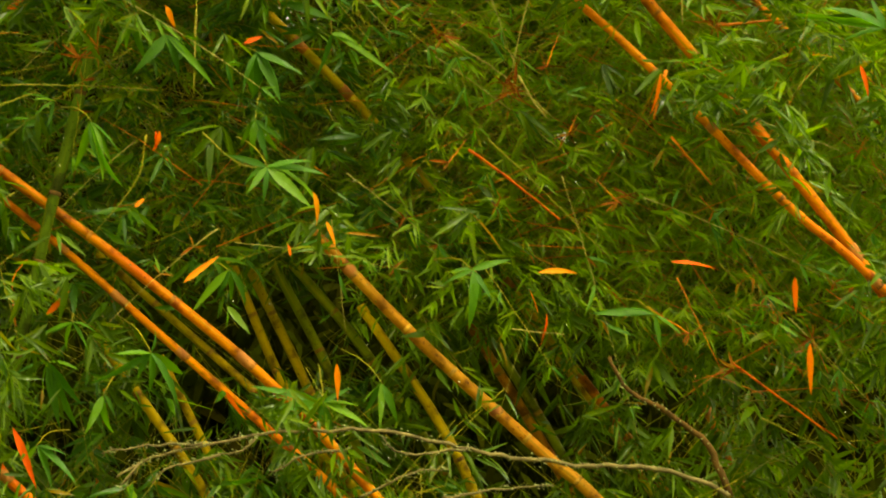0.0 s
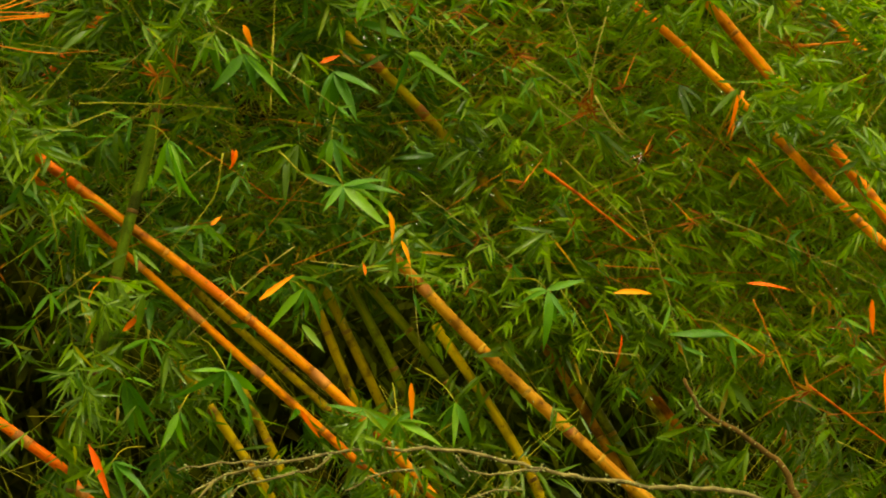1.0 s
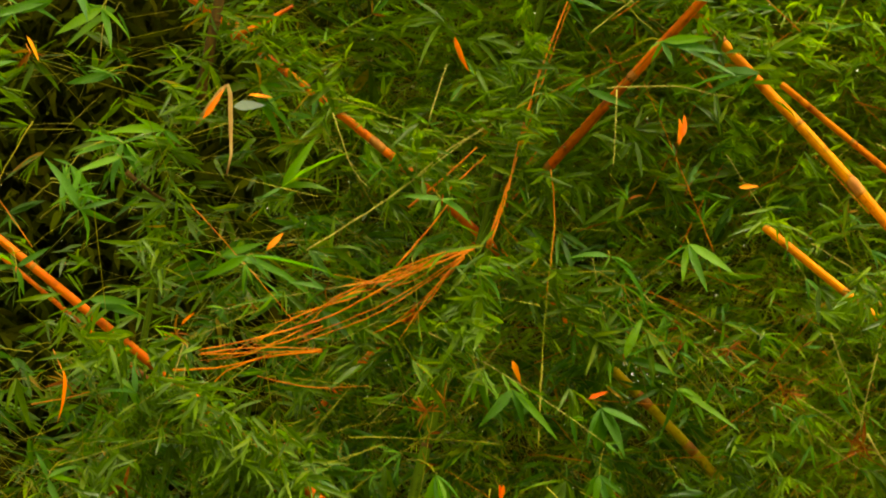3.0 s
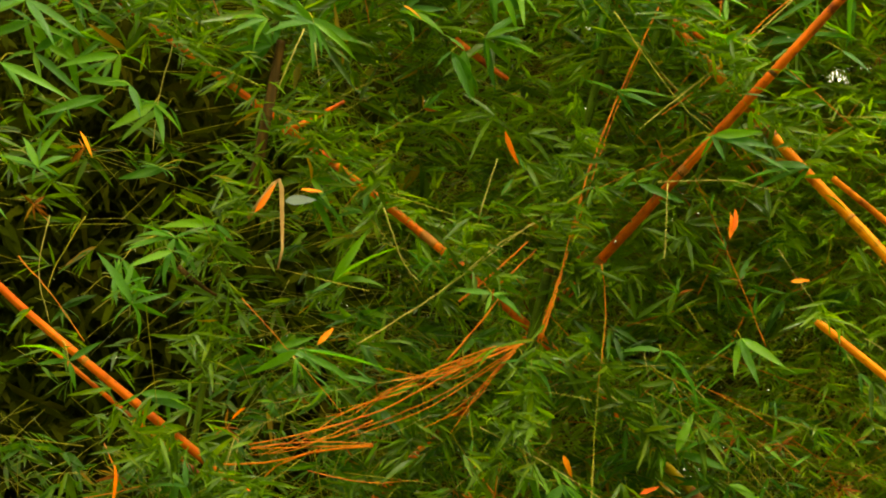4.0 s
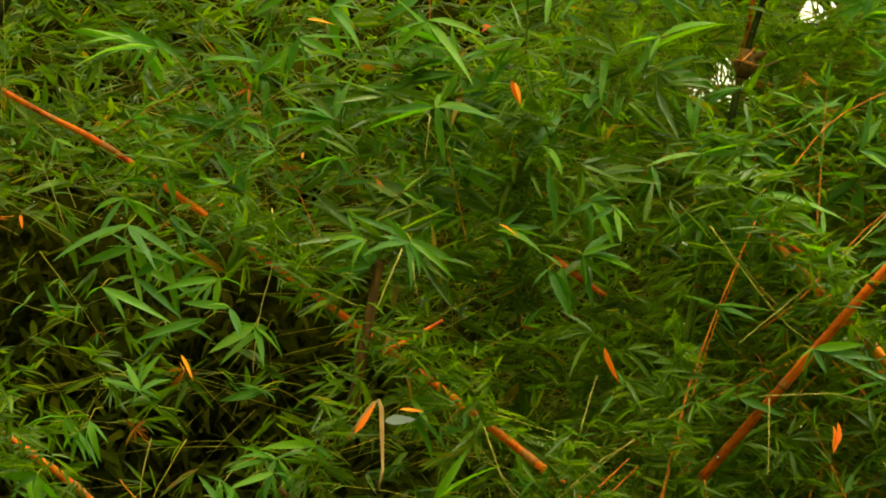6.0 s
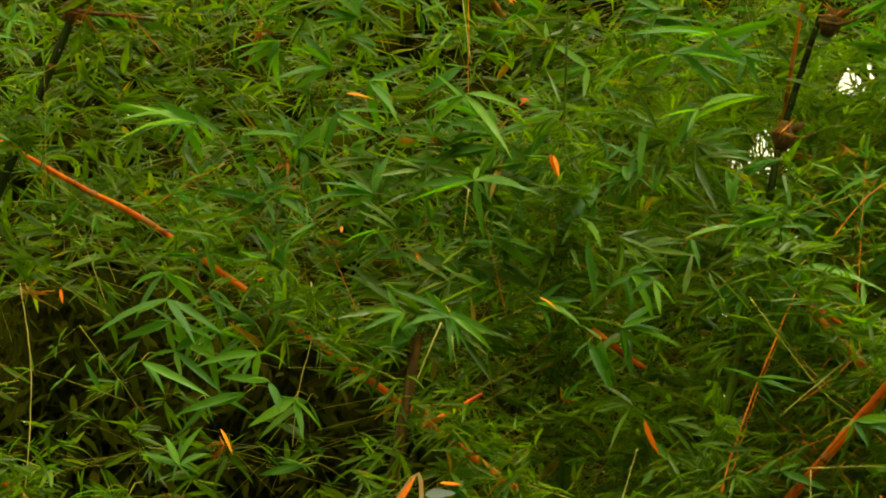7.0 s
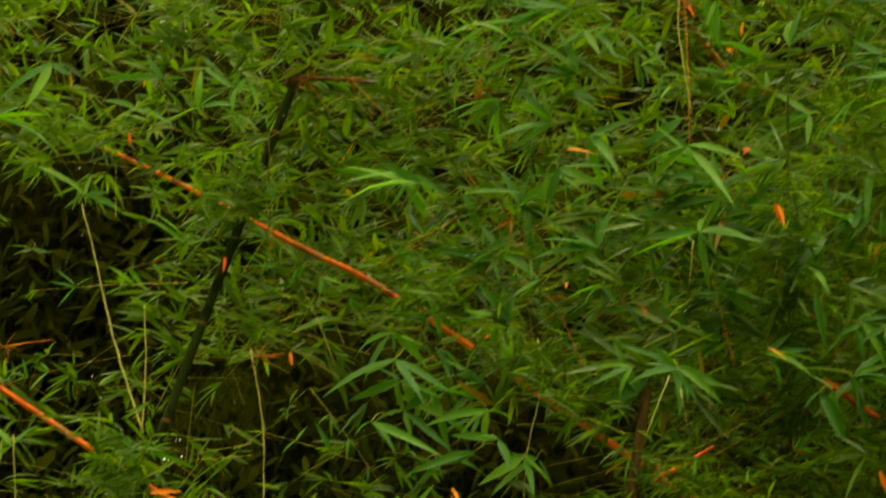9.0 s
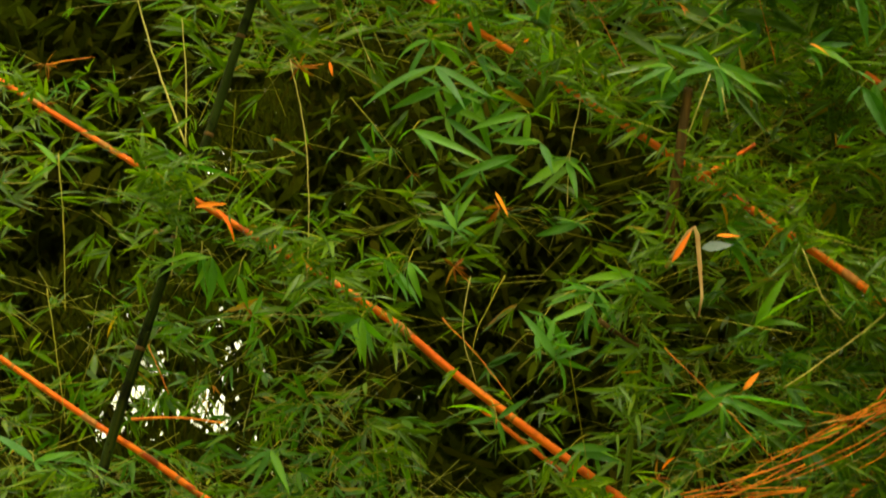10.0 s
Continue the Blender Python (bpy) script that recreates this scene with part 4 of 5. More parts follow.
twig("orange", [(-0.42, 6.42, 3.57), (-0.41, 6.42, 3.64)], 0.0269)
twig("brown", [(-0.69, 6.22, 3.11), (-0.64, 6.22, 3.07), (-0.58, 6.22, 3.03)], 0.0180)
twig("orange", [(0.33, 6.22, 2.92), (0.39, 6.22, 3.13), (0.47, 6.22, 3.46)], 0.0060)
twig("orange", [(0.32, 6.22, 2.92), (0.37, 6.22, 3.08), (0.39, 6.22, 3.13)], 0.0042)
twig("orange", [(0.43, 6.22, 3.16), (0.48, 6.22, 3.23)], 0.0060)
twig("straw", [(0.15, 6.22, 3.28), (0.2, 6.22, 3.45)], 0.0034)
twig("live", [(0.47, 6.22, 2.36), (0.48, 6.22, 2.65), (0.51, 6.22, 3)], 0.0034)
twig("orange", [(0.21, 6.22, 2.49), (0.22, 6.22, 2.58), (0.25, 6.22, 2.68)], 0.0034)
twig("straw", [(-0.18, 6.22, 2.9), (0.05, 6.22, 3.06), (0.31, 6.22, 3.27)], 0.0042)
twig("straw", [(-0.12, 6.22, 3.3), (-0.06, 6.22, 3.14), (-0.01, 6.22, 3.08)], 0.0034)
twig("straw", [(-0.37, 6.22, 2.87), (-0.31, 6.22, 2.82)], 0.0034)
twig("straw", [(-0.51, 6.22, 2.35), (-0.51, 6.22, 2.47), (-0.5, 6.22, 2.63)], 0.0034)
twig("straw", [(-0.58, 6.22, 2.38), (-0.54, 6.22, 2.52), (-0.51, 6.22, 2.63)], 0.0034)
twig("orange", [(-0.92, 6.22, 2.45), (-0.83, 6.22, 2.47), (-0.76, 6.22, 2.49)], 0.0034)
twig("straw", [(-0.75, 6.22, 3.95), (-0.73, 6.22, 3.83), (-0.77, 6.22, 3.61), (-0.78, 6.22, 3.44)], 0.0034)
twig("straw", [(-0.29, 6.18, 4.23), (-0.3, 6.18, 4.09)], 0.0042)
twig("straw", [(-0.36, 6.18, 3.81), (-0.43, 6.18, 3.63)], 0.0042)
twig("straw", [(-0.33, 6.18, 3.77), (-0.31, 6.18, 3.65)], 0.0025)
twig("straw", [(1.111, 6.1, 3.989), (0.886, 6.1, 3.764), (0.698, 6.1, 3.602), (0.594, 6.1, 3.512)], 0.0042)
twig("straw", [(0.674, 6.12, 3.36), (0.67, 6.12, 3.254), (0.664, 6.12, 3.133)], 0.0034)
twig("straw", [(0.648, 6.12, 3.364), (0.726, 6.12, 3.368), (0.836, 6.12, 3.373), (1.004, 6.12, 3.343)], 0.0036)
twig("live", [(0.513, 6.02, 3.829), (0.683, 6.02, 3.583), (0.794, 6.02, 3.478)], 0.0040)
twig("orange", [(0.75, 6.22, 4.06), (0.89, 6.22, 4.23), (1.06, 6.22, 4.33), (1.25, 6.22, 4.37)], 0.0042)
twig("live", [(-0.96, 6.22, 3.25), (-1.04, 6.22, 3.09), (-1.05, 6.22, 3.02)], 0.0034)
twig("orange", [(-1.14, 6.22, 3.13), (-1.03, 6.22, 3.01), (-0.94, 6.22, 2.89)], 0.0034)
twig("orange", [(-0.33, 6.22, 5.17), (-0.31, 6.22, 5.05), (-0.3, 6.22, 4.79), (-0.3, 6.22, 4.56)], 0.0034)
twig("straw", [(-0.31, 6.22, 5.13), (-0.33, 6.22, 4.97), (-0.29, 6.22, 4.66)], 0.0042)
twig("dark", [(0.48, 6.22, 5.12), (0.56, 6.22, 4.75), (0.62, 6.22, 4.56)], 0.0042)
twig("orange", [(0.65, 6.14, 3.887), (0.552, 6.14, 3.655), (0.499, 6.14, 3.52), (0.428, 6.14, 3.305), (0.355, 6.14, 2.996)], 0.0052)
twig("straw", [(0.56, 6.22, 3.86), (0.73, 6.22, 3.65), (0.87, 6.22, 3.54)], 0.0025)
twig("dark", [(0.66, 6.22, 4.26), (0.76, 6.22, 4.37), (0.9, 6.22, 4.45)], 0.0042)
twig("straw", [(-1.92, 6.22, 3.68), (-2.04, 6.22, 3.99), (-2.12, 6.22, 4.25), (-2.18, 6.22, 4.43)], 0.0060)
twig("straw", [(-1.92, 6.22, 3.68), (-1.93, 6.22, 3.9), (-1.95, 6.22, 4.09)], 0.0042)
twig("straw", [(-1.93, 6.22, 3.54), (-1.94, 6.22, 3.4), (-1.95, 6.22, 3.28)], 0.0042)
twig("live", [(-2.32, 6.22, 3.68), (-2.29, 6.22, 3.46), (-2.27, 6.22, 3.19)], 0.0042)
twig("straw", [(-1.61, 6.22, 3.94), (-1.56, 6.22, 3.72), (-1.54, 6.22, 3.48), (-1.54, 6.22, 3.21)], 0.0034)
twig("orange", [(-2.05, 6.22, 2.86), (-1.9, 6.22, 2.86), (-1.77, 6.22, 2.84)], 0.0090)
twig("live", [(-2.33, 6.22, 3.26), (-2.29, 6.22, 3.07), (-2.25, 6.22, 2.85)], 0.0034)
twig("orange", [(-2.01, 6.22, 3.08), (-1.94, 6.22, 2.93)], 0.0025)
twig("amber", [(1.25, 6.3, 2.22), (1.38, 6.3, 2.125), (1.51, 6.3, 2.02)], 0.0110)
twig("amber", [(2.01, 6.3, 1.61), (2.16, 6.3, 1.5), (2.33, 6.3, 1.38)], 0.0090)
twig("straw", [(1.17, 6.22, 2.53), (1.35, 6.22, 2.41), (1.48, 6.22, 2.3)], 0.0034)
twig("orange", [(1.83, 6.22, 1.85), (1.91, 6.22, 1.68), (1.96, 6.22, 1.58)], 0.0034)
twig("live", [(2.07, 6.22, 1.45), (2.27, 6.22, 1.35)], 0.0034)
twig("straw", [(0.47, 6.22, 2.37), (0.48, 6.22, 2.62)], 0.0034)
twig("live", [(-0.05, 6.22, 2.38), (0.18, 6.22, 2.38), (0.37, 6.22, 2.37)], 0.0034)
twig("live", [(0.34, 6.22, 2.25), (0.31, 6.22, 2.12), (0.2, 6.22, 1.98)], 0.0034)
twig("live", [(0.49, 6.18, 2.25), (0.58, 6.18, 2.17), (0.67, 6.18, 2.15)], 0.0042)
twig("straw", [(1.35, 6.22, 1.71), (1.5, 6.22, 1.69)], 0.0034)
twig("orange", [(-0.01, 6.22, 1.73), (-0.02, 6.22, 1.85), (0.02, 6.22, 1.91)], 0.0042)
twig("straw", [(0.21, 6.22, 2.5), (0.23, 6.22, 2.6)], 0.0034)
twig("orange", [(1.6, 6.22, 2.26), (1.65, 6.22, 2.29)], 0.0042)
twig("orange", [(1.82, 6.22, 2.25), (1.89, 6.22, 2.17), (1.94, 6.22, 2.11)], 0.0080)
twig("orange", [(0.1, 6.22, 3.03), (0.2, 6.22, 3.12), (0.29, 6.22, 3.21)], 0.0070)
twig("orange", [(0.07, 6.22, 2.86), (0.15, 6.22, 2.96), (0.21, 6.22, 3.04)], 0.0060)
twig("orange", [(0.21, 6.22, 3.08), (0.26, 6.22, 3.13), (0.32, 6.22, 3.19)], 0.0060)
whorl = root('branch_whorl', (0.29, 6.23, 2.93), 'fan of thin orange bare branches from one joint', 'branches')
part_twig(whorl, [(0.28, 6.2, 2.92), (0.15, 6.2, 2.88), (-0.07, 6.2, 2.78), (-0.2, 6.2, 2.69)], 0.0041)
part_twig(whorl, [(0.29, 6.22, 2.92), (0.07, 6.22, 2.82), (-0.1, 6.22, 2.72), (-0.31, 6.22, 2.65), (-0.47, 6.22, 2.61)], 0.0061)
part_twig(whorl, [(0.27, 6.24, 2.91), (0.06, 6.24, 2.77), (-0.16, 6.24, 2.67), (-0.42, 6.24, 2.59)], 0.0037)
part_twig(whorl, [(0.26, 6.26, 2.91), (0.15, 6.26, 2.78), (0.06, 6.26, 2.7)], 0.0043)
part_twig(whorl, [(0.25, 6.2, 2.88), (0.18, 6.2, 2.8), (0.08, 6.2, 2.65)], 0.0035)
part_twig(whorl, [(-0.13, 6.22, 2.62), (-0.28, 6.22, 2.61), (-0.47, 6.22, 2.6)], 0.0041)
part_twig(whorl, [(-0.13, 6.24, 2.62), (-0.28, 6.24, 2.6), (-0.39, 6.24, 2.56), (-0.43, 6.24, 2.52)], 0.0061)
part_twig(whorl, [(-0.31, 6.26, 2.55), (-0.15, 6.26, 2.52), (0, 6.26, 2.53)], 0.0037)
part_twig(whorl, [(-0.46, 6.2, 2.6), (-0.31, 6.2, 2.62), (-0.13, 6.2, 2.62)], 0.0043)
part_twig(whorl, [(0.29, 6.22, 2.92), (0.09, 6.22, 2.85), (-0.16, 6.22, 2.73), (-0.27, 6.22, 2.69)], 0.0035)
part_twig(whorl, [(0.26, 6.24, 2.9), (0.14, 6.24, 2.81), (-0, 6.24, 2.72), (-0.2, 6.24, 2.64)], 0.0041)
part_twig(whorl, [(-0.58, 6.26, 2.56), (-0.42, 6.26, 2.57), (-0.27, 6.26, 2.61)], 0.0061)
part_twig(whorl, [(0.28, 6.2, 2.91), (0.14, 6.2, 2.85), (0.03, 6.2, 2.81)], 0.0037)
part_twig(whorl, [(0.26, 6.22, 2.89), (0.2, 6.22, 2.82), (0.14, 6.22, 2.74), (0.01, 6.22, 2.67)], 0.0043)
for _ in range(16):
    u, v = one.uniform(0.0, 0.75), one.gauss(0, 0.022)
    a = Vector((0.28, 6.2 + one.uniform(0, 0.08), 2.92)).lerp(Vector((-0.35, 6.2, 2.64)), u) + Vector((0, 0, v * (0.4 + u)))
    reach = one.uniform(0.12, 0.34)
    part_twig(whorl, [a, a + reach * Vector((-0.5, one.uniform(-0.1, 0.2), one.uniform(-0.34, -0.12))), a + reach * Vector((-0.95, one.uniform(-0.2, 0.3), one.uniform(-0.62, -0.2)))], one.uniform(0.002, 0.0042))
dead_branch = root('dead_branch', (1.93, 6.1, 1.24), 'dead branch crusted with pale yellow lichen', 'branch')
lichen_twig(dead_branch, [(1.93, 6.1, 1.24), (1.85, 6.1, 1.28), (1.71, 6.1, 1.32), (1.55, 6.1, 1.33), (1.36, 6.1, 1.35), (1.2, 6.1, 1.38), (1.03, 6.1, 1.42), (0.9, 6.1, 1.44), (0.72, 6.1, 1.44), (0.62, 6.1, 1.43), (0.51, 6.1, 1.41), (0.4, 6.1, 1.39), (0.31, 6.1, 1.36), (0.25, 6.1, 1.33)], 0.015)
lichen_twig(dead_branch, [(1.2, 6.09, 1.38), (1.03, 6.09, 1.37), (0.98, 6.09, 1.39), (0.96, 6.09, 1.42)], 0.008)
lichen_twig(dead_branch, [(0.52, 6.09, 1.38), (0.39, 6.09, 1.35), (0.34, 6.09, 1.31)], 0.008)
lichen_twig(dead_branch, [(0.9, 6.09, 1.26), (1.04, 6.09, 1.32), (1.13, 6.09, 1.33)], 0.008)
lichen_twig(dead_branch, [(1.12, 6.09, 1.25), (1.27, 6.09, 1.27), (1.43, 6.09, 1.28)], 0.008)
lichen_twig(dead_branch, [(0.87, 6.09, 1.39), (0.78, 6.09, 1.38), (0.69, 6.09, 1.35), (0.66, 6.09, 1.33)], 0.008)
lichen_twig(dead_branch, [(0.48, 6.09, 1.41), (0.37, 6.09, 1.41), (0.21, 6.09, 1.39)], 0.008)
lichen_twig(dead_branch, [(0.62, 6.09, 1.43), (0.58, 6.09, 1.39), (0.51, 6.09, 1.38)], 0.008)
lichen_twig(dead_branch, [(0.31, 6.09, 1.36), (0.26, 6.09, 1.3)], 0.008)
dark_branch = root('dead_branch', (1.94, 6.12, 1.24), 'dark dead branch with lichen specks', 'branch')
lichen_twig(dark_branch, [(1.94, 6.12, 1.24), (1.88, 6.12, 1.38), (1.76, 6.12, 1.47), (1.65, 6.12, 1.54), (1.6, 6.12, 1.62)], 0.022, STUMP)
spray((0.66, 6.12, 2.15), [(-45, 0.156), (-16, 0.218), (-4, 0.160), (-96, 0.100), (-131, 0.092), (14, 0.124), (-153, 0.089), (160, 0.117)])
spray((0.35, 6.2, 1.65), [(-52, 0.178), (-34, 0.144), (63, 0.067), (174, 0.100), (-151, 0.184), (-80, 0.112), (-127, 0.100)])
spray((0.08, 6.28, 1.63), [(-73, 0.209), (-114, 0.098), (-169, 0.102), (-58, 0.153), (-81, 0.182), (0, 0.090)])
spray((0.81, 6.16, 1.51), [(163, 0.209), (-25, 0.143), (0, 0.100), (-135, 0.113), (-76, 0.124), (-176, 0.140), (-105, 0.114), (30, 0.081)])
spray((0.64, 6.24, 2.29), [(-101, 0.102), (-76, 0.124), (-59, 0.117), (-122, 0.094), (-41, 0.092), (-150, 0.081)])
spray((0.19, 6.12, 2.27), [(-106, 0.146), (-84, 0.191), (-73, 0.168), (-39, 0.128), (-104, 0.082), (-61, 0.125)])
spray((0.98, 6.2, 1.56), [(-114, 0.098), (-94, 0.130), (-77, 0.092), (-66, 0.121), (-140, 0.078)])
spray((0.57, 6.28, 1.88), [(-132, 0.149), (-51, 0.128), (-73, 0.104), (-104, 0.082)])
spray((1.23, 6.16, 1.87), [(-90, 0.160), (-58, 0.094), (171, 0.061), (15, 0.114), (-162, 0.095), (-73, 0.104)])
spray((0.65, 6.24, 2.48), [(-102, 0.143), (-82, 0.151), (-63, 0.157), (-45, 0.141), (-119, 0.125), (-25, 0.143)])
spray((2.43, 6.12, 2.55), [(156, 0.197), (107, 0.104), (-167, 0.133), (170, 0.284)])
spray((0.3, 6.2, 2.57), [(-114, 0.121), (-73, 0.136), (-52, 0.114), (-101, 0.102)])
spray((0.14, 6.28, 1.74), [(-153, 0.067), (-58, 0.094), (-7, 0.081), (-120, 0.081), (-158, 0.108)])
spray((0.04, 6.16, 1.41), [(-14, 0.082), (-39, 0.142), (-66, 0.121), (-130, 0.078)])
spray((0.22, 6.24, 1.54), [(-90, 0.140), (-117, 0.112), (-56, 0.072)])
spray((1.74, 6.12, 1.74), [(173, 0.171), (149, 0.117), (-84, 0.100), (-32, 0.094)])
spray((0.4, 6.2, 2.52), [(-129, 0.142), (-67, 0.130), (-31, 0.117), (-45, 0.198)])
spray((0.86, 6.28, 2.54), [(-106, 0.146), (-58, 0.094), (-7, 0.081), (-31, 0.211)])
spray((0.66, 6.16, 2.89), [(-32, 0.247), (-7, 0.081), (171, 0.061), (171, 0.122), (-117, 0.045)])
spray((0.71, 6.24, 2.62), [(-13, 0.184), (23, 0.130), (73, 0.136), (-54, 0.086)])
spray((-0.8, 6.12, 2.98), [(120, 0.161), (72, 0.095), (22, 0.108), (-56, 0.108), (-148, 0.094)])
spray((-0.7, 6.2, 3.19), [(-168, 0.143), (-61, 0.103), (-108, 0.095), (13, 0.092), (160, 0.117)])
spray((-0.71, 6.28, 2.75), [(-81, 0.122), (-142, 0.114), (-18, 0.095)])
spray((-0.63, 6.16, 2.48), [(-76, 0.082), (171, 0.122), (96, 0.091), (141, 0.142)])
spray((-0.26, 6.24, 3.08), [(-153, 0.067), (15, 0.155), (58, 0.189), (36, 0.222)])
spray((-0.34, 6.12, 2.86), [(-9, 0.243), (180, 0.080), (-45, 0.099), (-152, 0.148)])
spray((-0.18, 6.2, 2.27), [(14, 0.082), (-21, 0.139), (140, 0.078), (-79, 0.102), (-142, 0.114), (180, 0.120)])
spray((-0.22, 6.28, 2.14), [(-10, 0.173), (157, 0.076), (-111, 0.085), (-37, 0.100)])
spray((-0.49, 6.16, 2.1), [(-151, 0.103), (-69, 0.085), (-29, 0.103), (-111, 0.085)])
spray((-0.87, 6.24, 2.25), [(-66, 0.121), (38, 0.114), (111, 0.085), (0, 0.150), (-124, 0.072)])
spray((-0.27, 6.12, 4.23), [(-166, 0.206), (-49, 0.092), (174, 0.201), (11, 0.153), (-13, 0.216), (-80, 0.173), (83, 0.081), (151, 0.103)])
spray((-0.35, 6.2, 3.85), [(-172, 0.141), (-31, 0.175), (155, 0.166), (-55, 0.122), (-69, 0.171), (117, 0.067)])
spray((-0.37, 6.28, 4.37), [(178, 0.250), (-163, 0.209), (-146, 0.072), (10, 0.173)])
spray((0.67, 6.16, 3.98), [(-18, 0.262), (7, 0.232), (-72, 0.190), (-131, 0.092), (-112, 0.238)])
spray((0.73, 6.24, 3.86), [(-10, 0.233), (166, 0.082), (-121, 0.117), (-81, 0.132), (-45, 0.099)])
spray((0.786, 5.96, 3.455), [(-26, 0.23), (-16, 0.165), (0, 0.13), (-67, 0.08), (-116, 0.07), (205, 0.06)])
spray((-1.18, 6.2, 3.97), [(-173, 0.161), (-81, 0.061), (-24, 0.121), (-32, 0.153), (-126, 0.172)])
spray((-1.07, 6.28, 3.83), [(-10, 0.112), (-170, 0.112), (-13, 0.216), (-75, 0.196), (-120, 0.139)])
spray((-0.88, 6.16, 3.71), [(-141, 0.128), (-171, 0.202), (-100, 0.112), (-11, 0.102)])
spray((-1.11, 6.24, 3.4), [(67, 0.130), (117, 0.112), (-99, 0.061), (-7, 0.081), (160, 0.117)])
spray((-1.22, 6.12, 3.27), [(-70, 0.117), (-149, 0.058), (-45, 0.085), (-105, 0.114)])
spray((-0.78, 6.2, 3.58), [(-143, 0.150), (-42, 0.120), (-73, 0.136), (166, 0.082)])
spray((-1, 6.28, 3.61), [(-159, 0.139), (-22, 0.108)])
spray((-0.75, 6.16, 3.38), [(-170, 0.112), (162, 0.063), (22, 0.054), (-56, 0.036)])
spray((-0.7, 6.24, 3.2), [(-59, 0.117), (-172, 0.141), (165, 0.114), (7, 0.081), (-51, 0.064)])
spray((-0.82, 6.12, 3.02), [(124, 0.108), (76, 0.082), (45, 0.085), (-10, 0.112), (-157, 0.076)])
spray((0.04, 6.2, 4.15), [(-42, 0.120), (-124, 0.108), (-130, 0.156), (69, 0.085)])
spray((0.07, 6.28, 4.07), [(-87, 0.170), (-41, 0.092)])
spray((0.19, 6.16, 3.95), [(-50, 0.156), (-39, 0.064), (-150, 0.081)])
spray((0.18, 6.24, 4.28), [(78, 0.143), (100, 0.112)])
spray((0.5, 6.12, 4.09), [(18, 0.190), (8, 0.212), (-173, 0.171), (-139, 0.092)])
spray((1.23, 6.2, 4.02), [(-153, 0.282), (-101, 0.214), (158, 0.162), (149, 0.233)])
spray((-0.34, 6.28, 3.35), [(-25, 0.166), (-45, 0.170), (-16, 0.073)])
spray((-0.55, 6.16, 4.09), [(-171, 0.132), (-63, 0.089), (-148, 0.094)])
spray((0.39, 6.24, 3.89), [(6, 0.100), (164, 0.073), (-139, 0.106)])
spray((-0.3, 6.12, 4.51), [(-145, 0.158), (-56, 0.266), (-172, 0.141), (-9, 0.182)])
spray((-0.32, 6.2, 4.64), [(-140, 0.170), (153, 0.067)])
spray((0.05, 6.28, 4.2), [(-137, 0.163), (-131, 0.092), (-60, 0.081), (-54, 0.136)])
spray((0.06, 6.16, 4.06), [(-84, 0.191)])
spray((0.32, 6.24, 4.7), [(-2, 0.240), (27, 0.179), (-172, 0.141), (-131, 0.106), (-27, 0.224)])
spray((0.39, 6.12, 4.46), [(25, 0.166), (-170, 0.112), (-122, 0.094)])
spray((-1.16, 6.2, 4.46), [(-96, 0.091), (-51, 0.142), (162, 0.190), (148, 0.094), (-31, 0.117)])
spray((-0.73, 6.28, 4.51), [(-99, 0.122), (-21, 0.139), (-11, 0.163), (180, 0.070)])
spray((-0.21, 6.16, 5.02), [(-94, 0.160), (-114, 0.098)])
spray((0.24, 6.24, 4.48), [(-102, 0.194), (-98, 0.151)])
spray((-0.96, 6.12, 4.95), [(4, 0.160), (-153, 0.067)])
spray((0.2, 6.2, 4.69), [(-139, 0.184), (-132, 0.135)])
spray((-0.59, 6.28, 5), [(-159, 0.171), (-58, 0.130), (13, 0.092)])
spray((-1.67, 6.16, 4.82), [(-23, 0.076), (-119, 0.103), (-63, 0.134)])
spray((0.36, 6.24, 4.1), [(-108, 0.126), (-75, 0.114)])
spray((0.25, 6.12, 3.92), [(-80, 0.112), (-153, 0.089), (-45, 0.099)])
spray((0.06, 6.2, 3.76), [(-68, 0.162), (-140, 0.078), (-45, 0.141)])
spray((0.56, 6.28, 3.97), [(-72, 0.126), (-164, 0.073)])
spray((-0.46, 6.16, 3.83), [(166, 0.165), (-159, 0.139), (-127, 0.100)])
spray((-2.18, 6.24, 4.47), [(84, 0.091), (14, 0.082), (-159, 0.085), (-8, 0.141), (141, 0.206)])
spray((-1.81, 6.12, 4.24), [(58, 0.094), (138, 0.135), (6, 0.091)])
spray((-1.94, 6.2, 4.08), [(45, 0.071)])
spray((-2.52, 6.28, 4.77), [(9, 0.182), (30, 0.139), (-16, 0.177), (-7, 0.232), (-122, 0.094)])
spray((-1.81, 6.16, 3.32), [(-170, 0.173), (-70, 0.149), (-117, 0.112), (-83, 0.161)])
spray((-2.33, 6.24, 3.65), [(128, 0.114), (59, 0.117), (-151, 0.103)])
spray((-1.89, 6.12, 3.59), [(-161, 0.180), (146, 0.108), (27, 0.089), (127, 0.100), (-10, 0.173)])
spray((-1.26, 6.2, 3.26), [(-103, 0.092), (-55, 0.122), (-153, 0.067)])
spray((-1.03, 6.28, 3.73), [(153, 0.157), (37, 0.100), (-20, 0.117), (123, 0.166)])
spray((-1.84, 6.16, 3.33), [(-173, 0.171), (-74, 0.146), (-94, 0.140), (-143, 0.100)])
spray((-1.41, 6.24, 3.15), [(170, 0.112), (-113, 0.076), (-70, 0.149), (-45, 0.141), (-174, 0.091)])
spray((-2.3, 6.12, 2.72), [(138, 0.149), (11, 0.153), (-14, 0.206), (-45, 0.099), (-144, 0.086), (10, 0.233)])
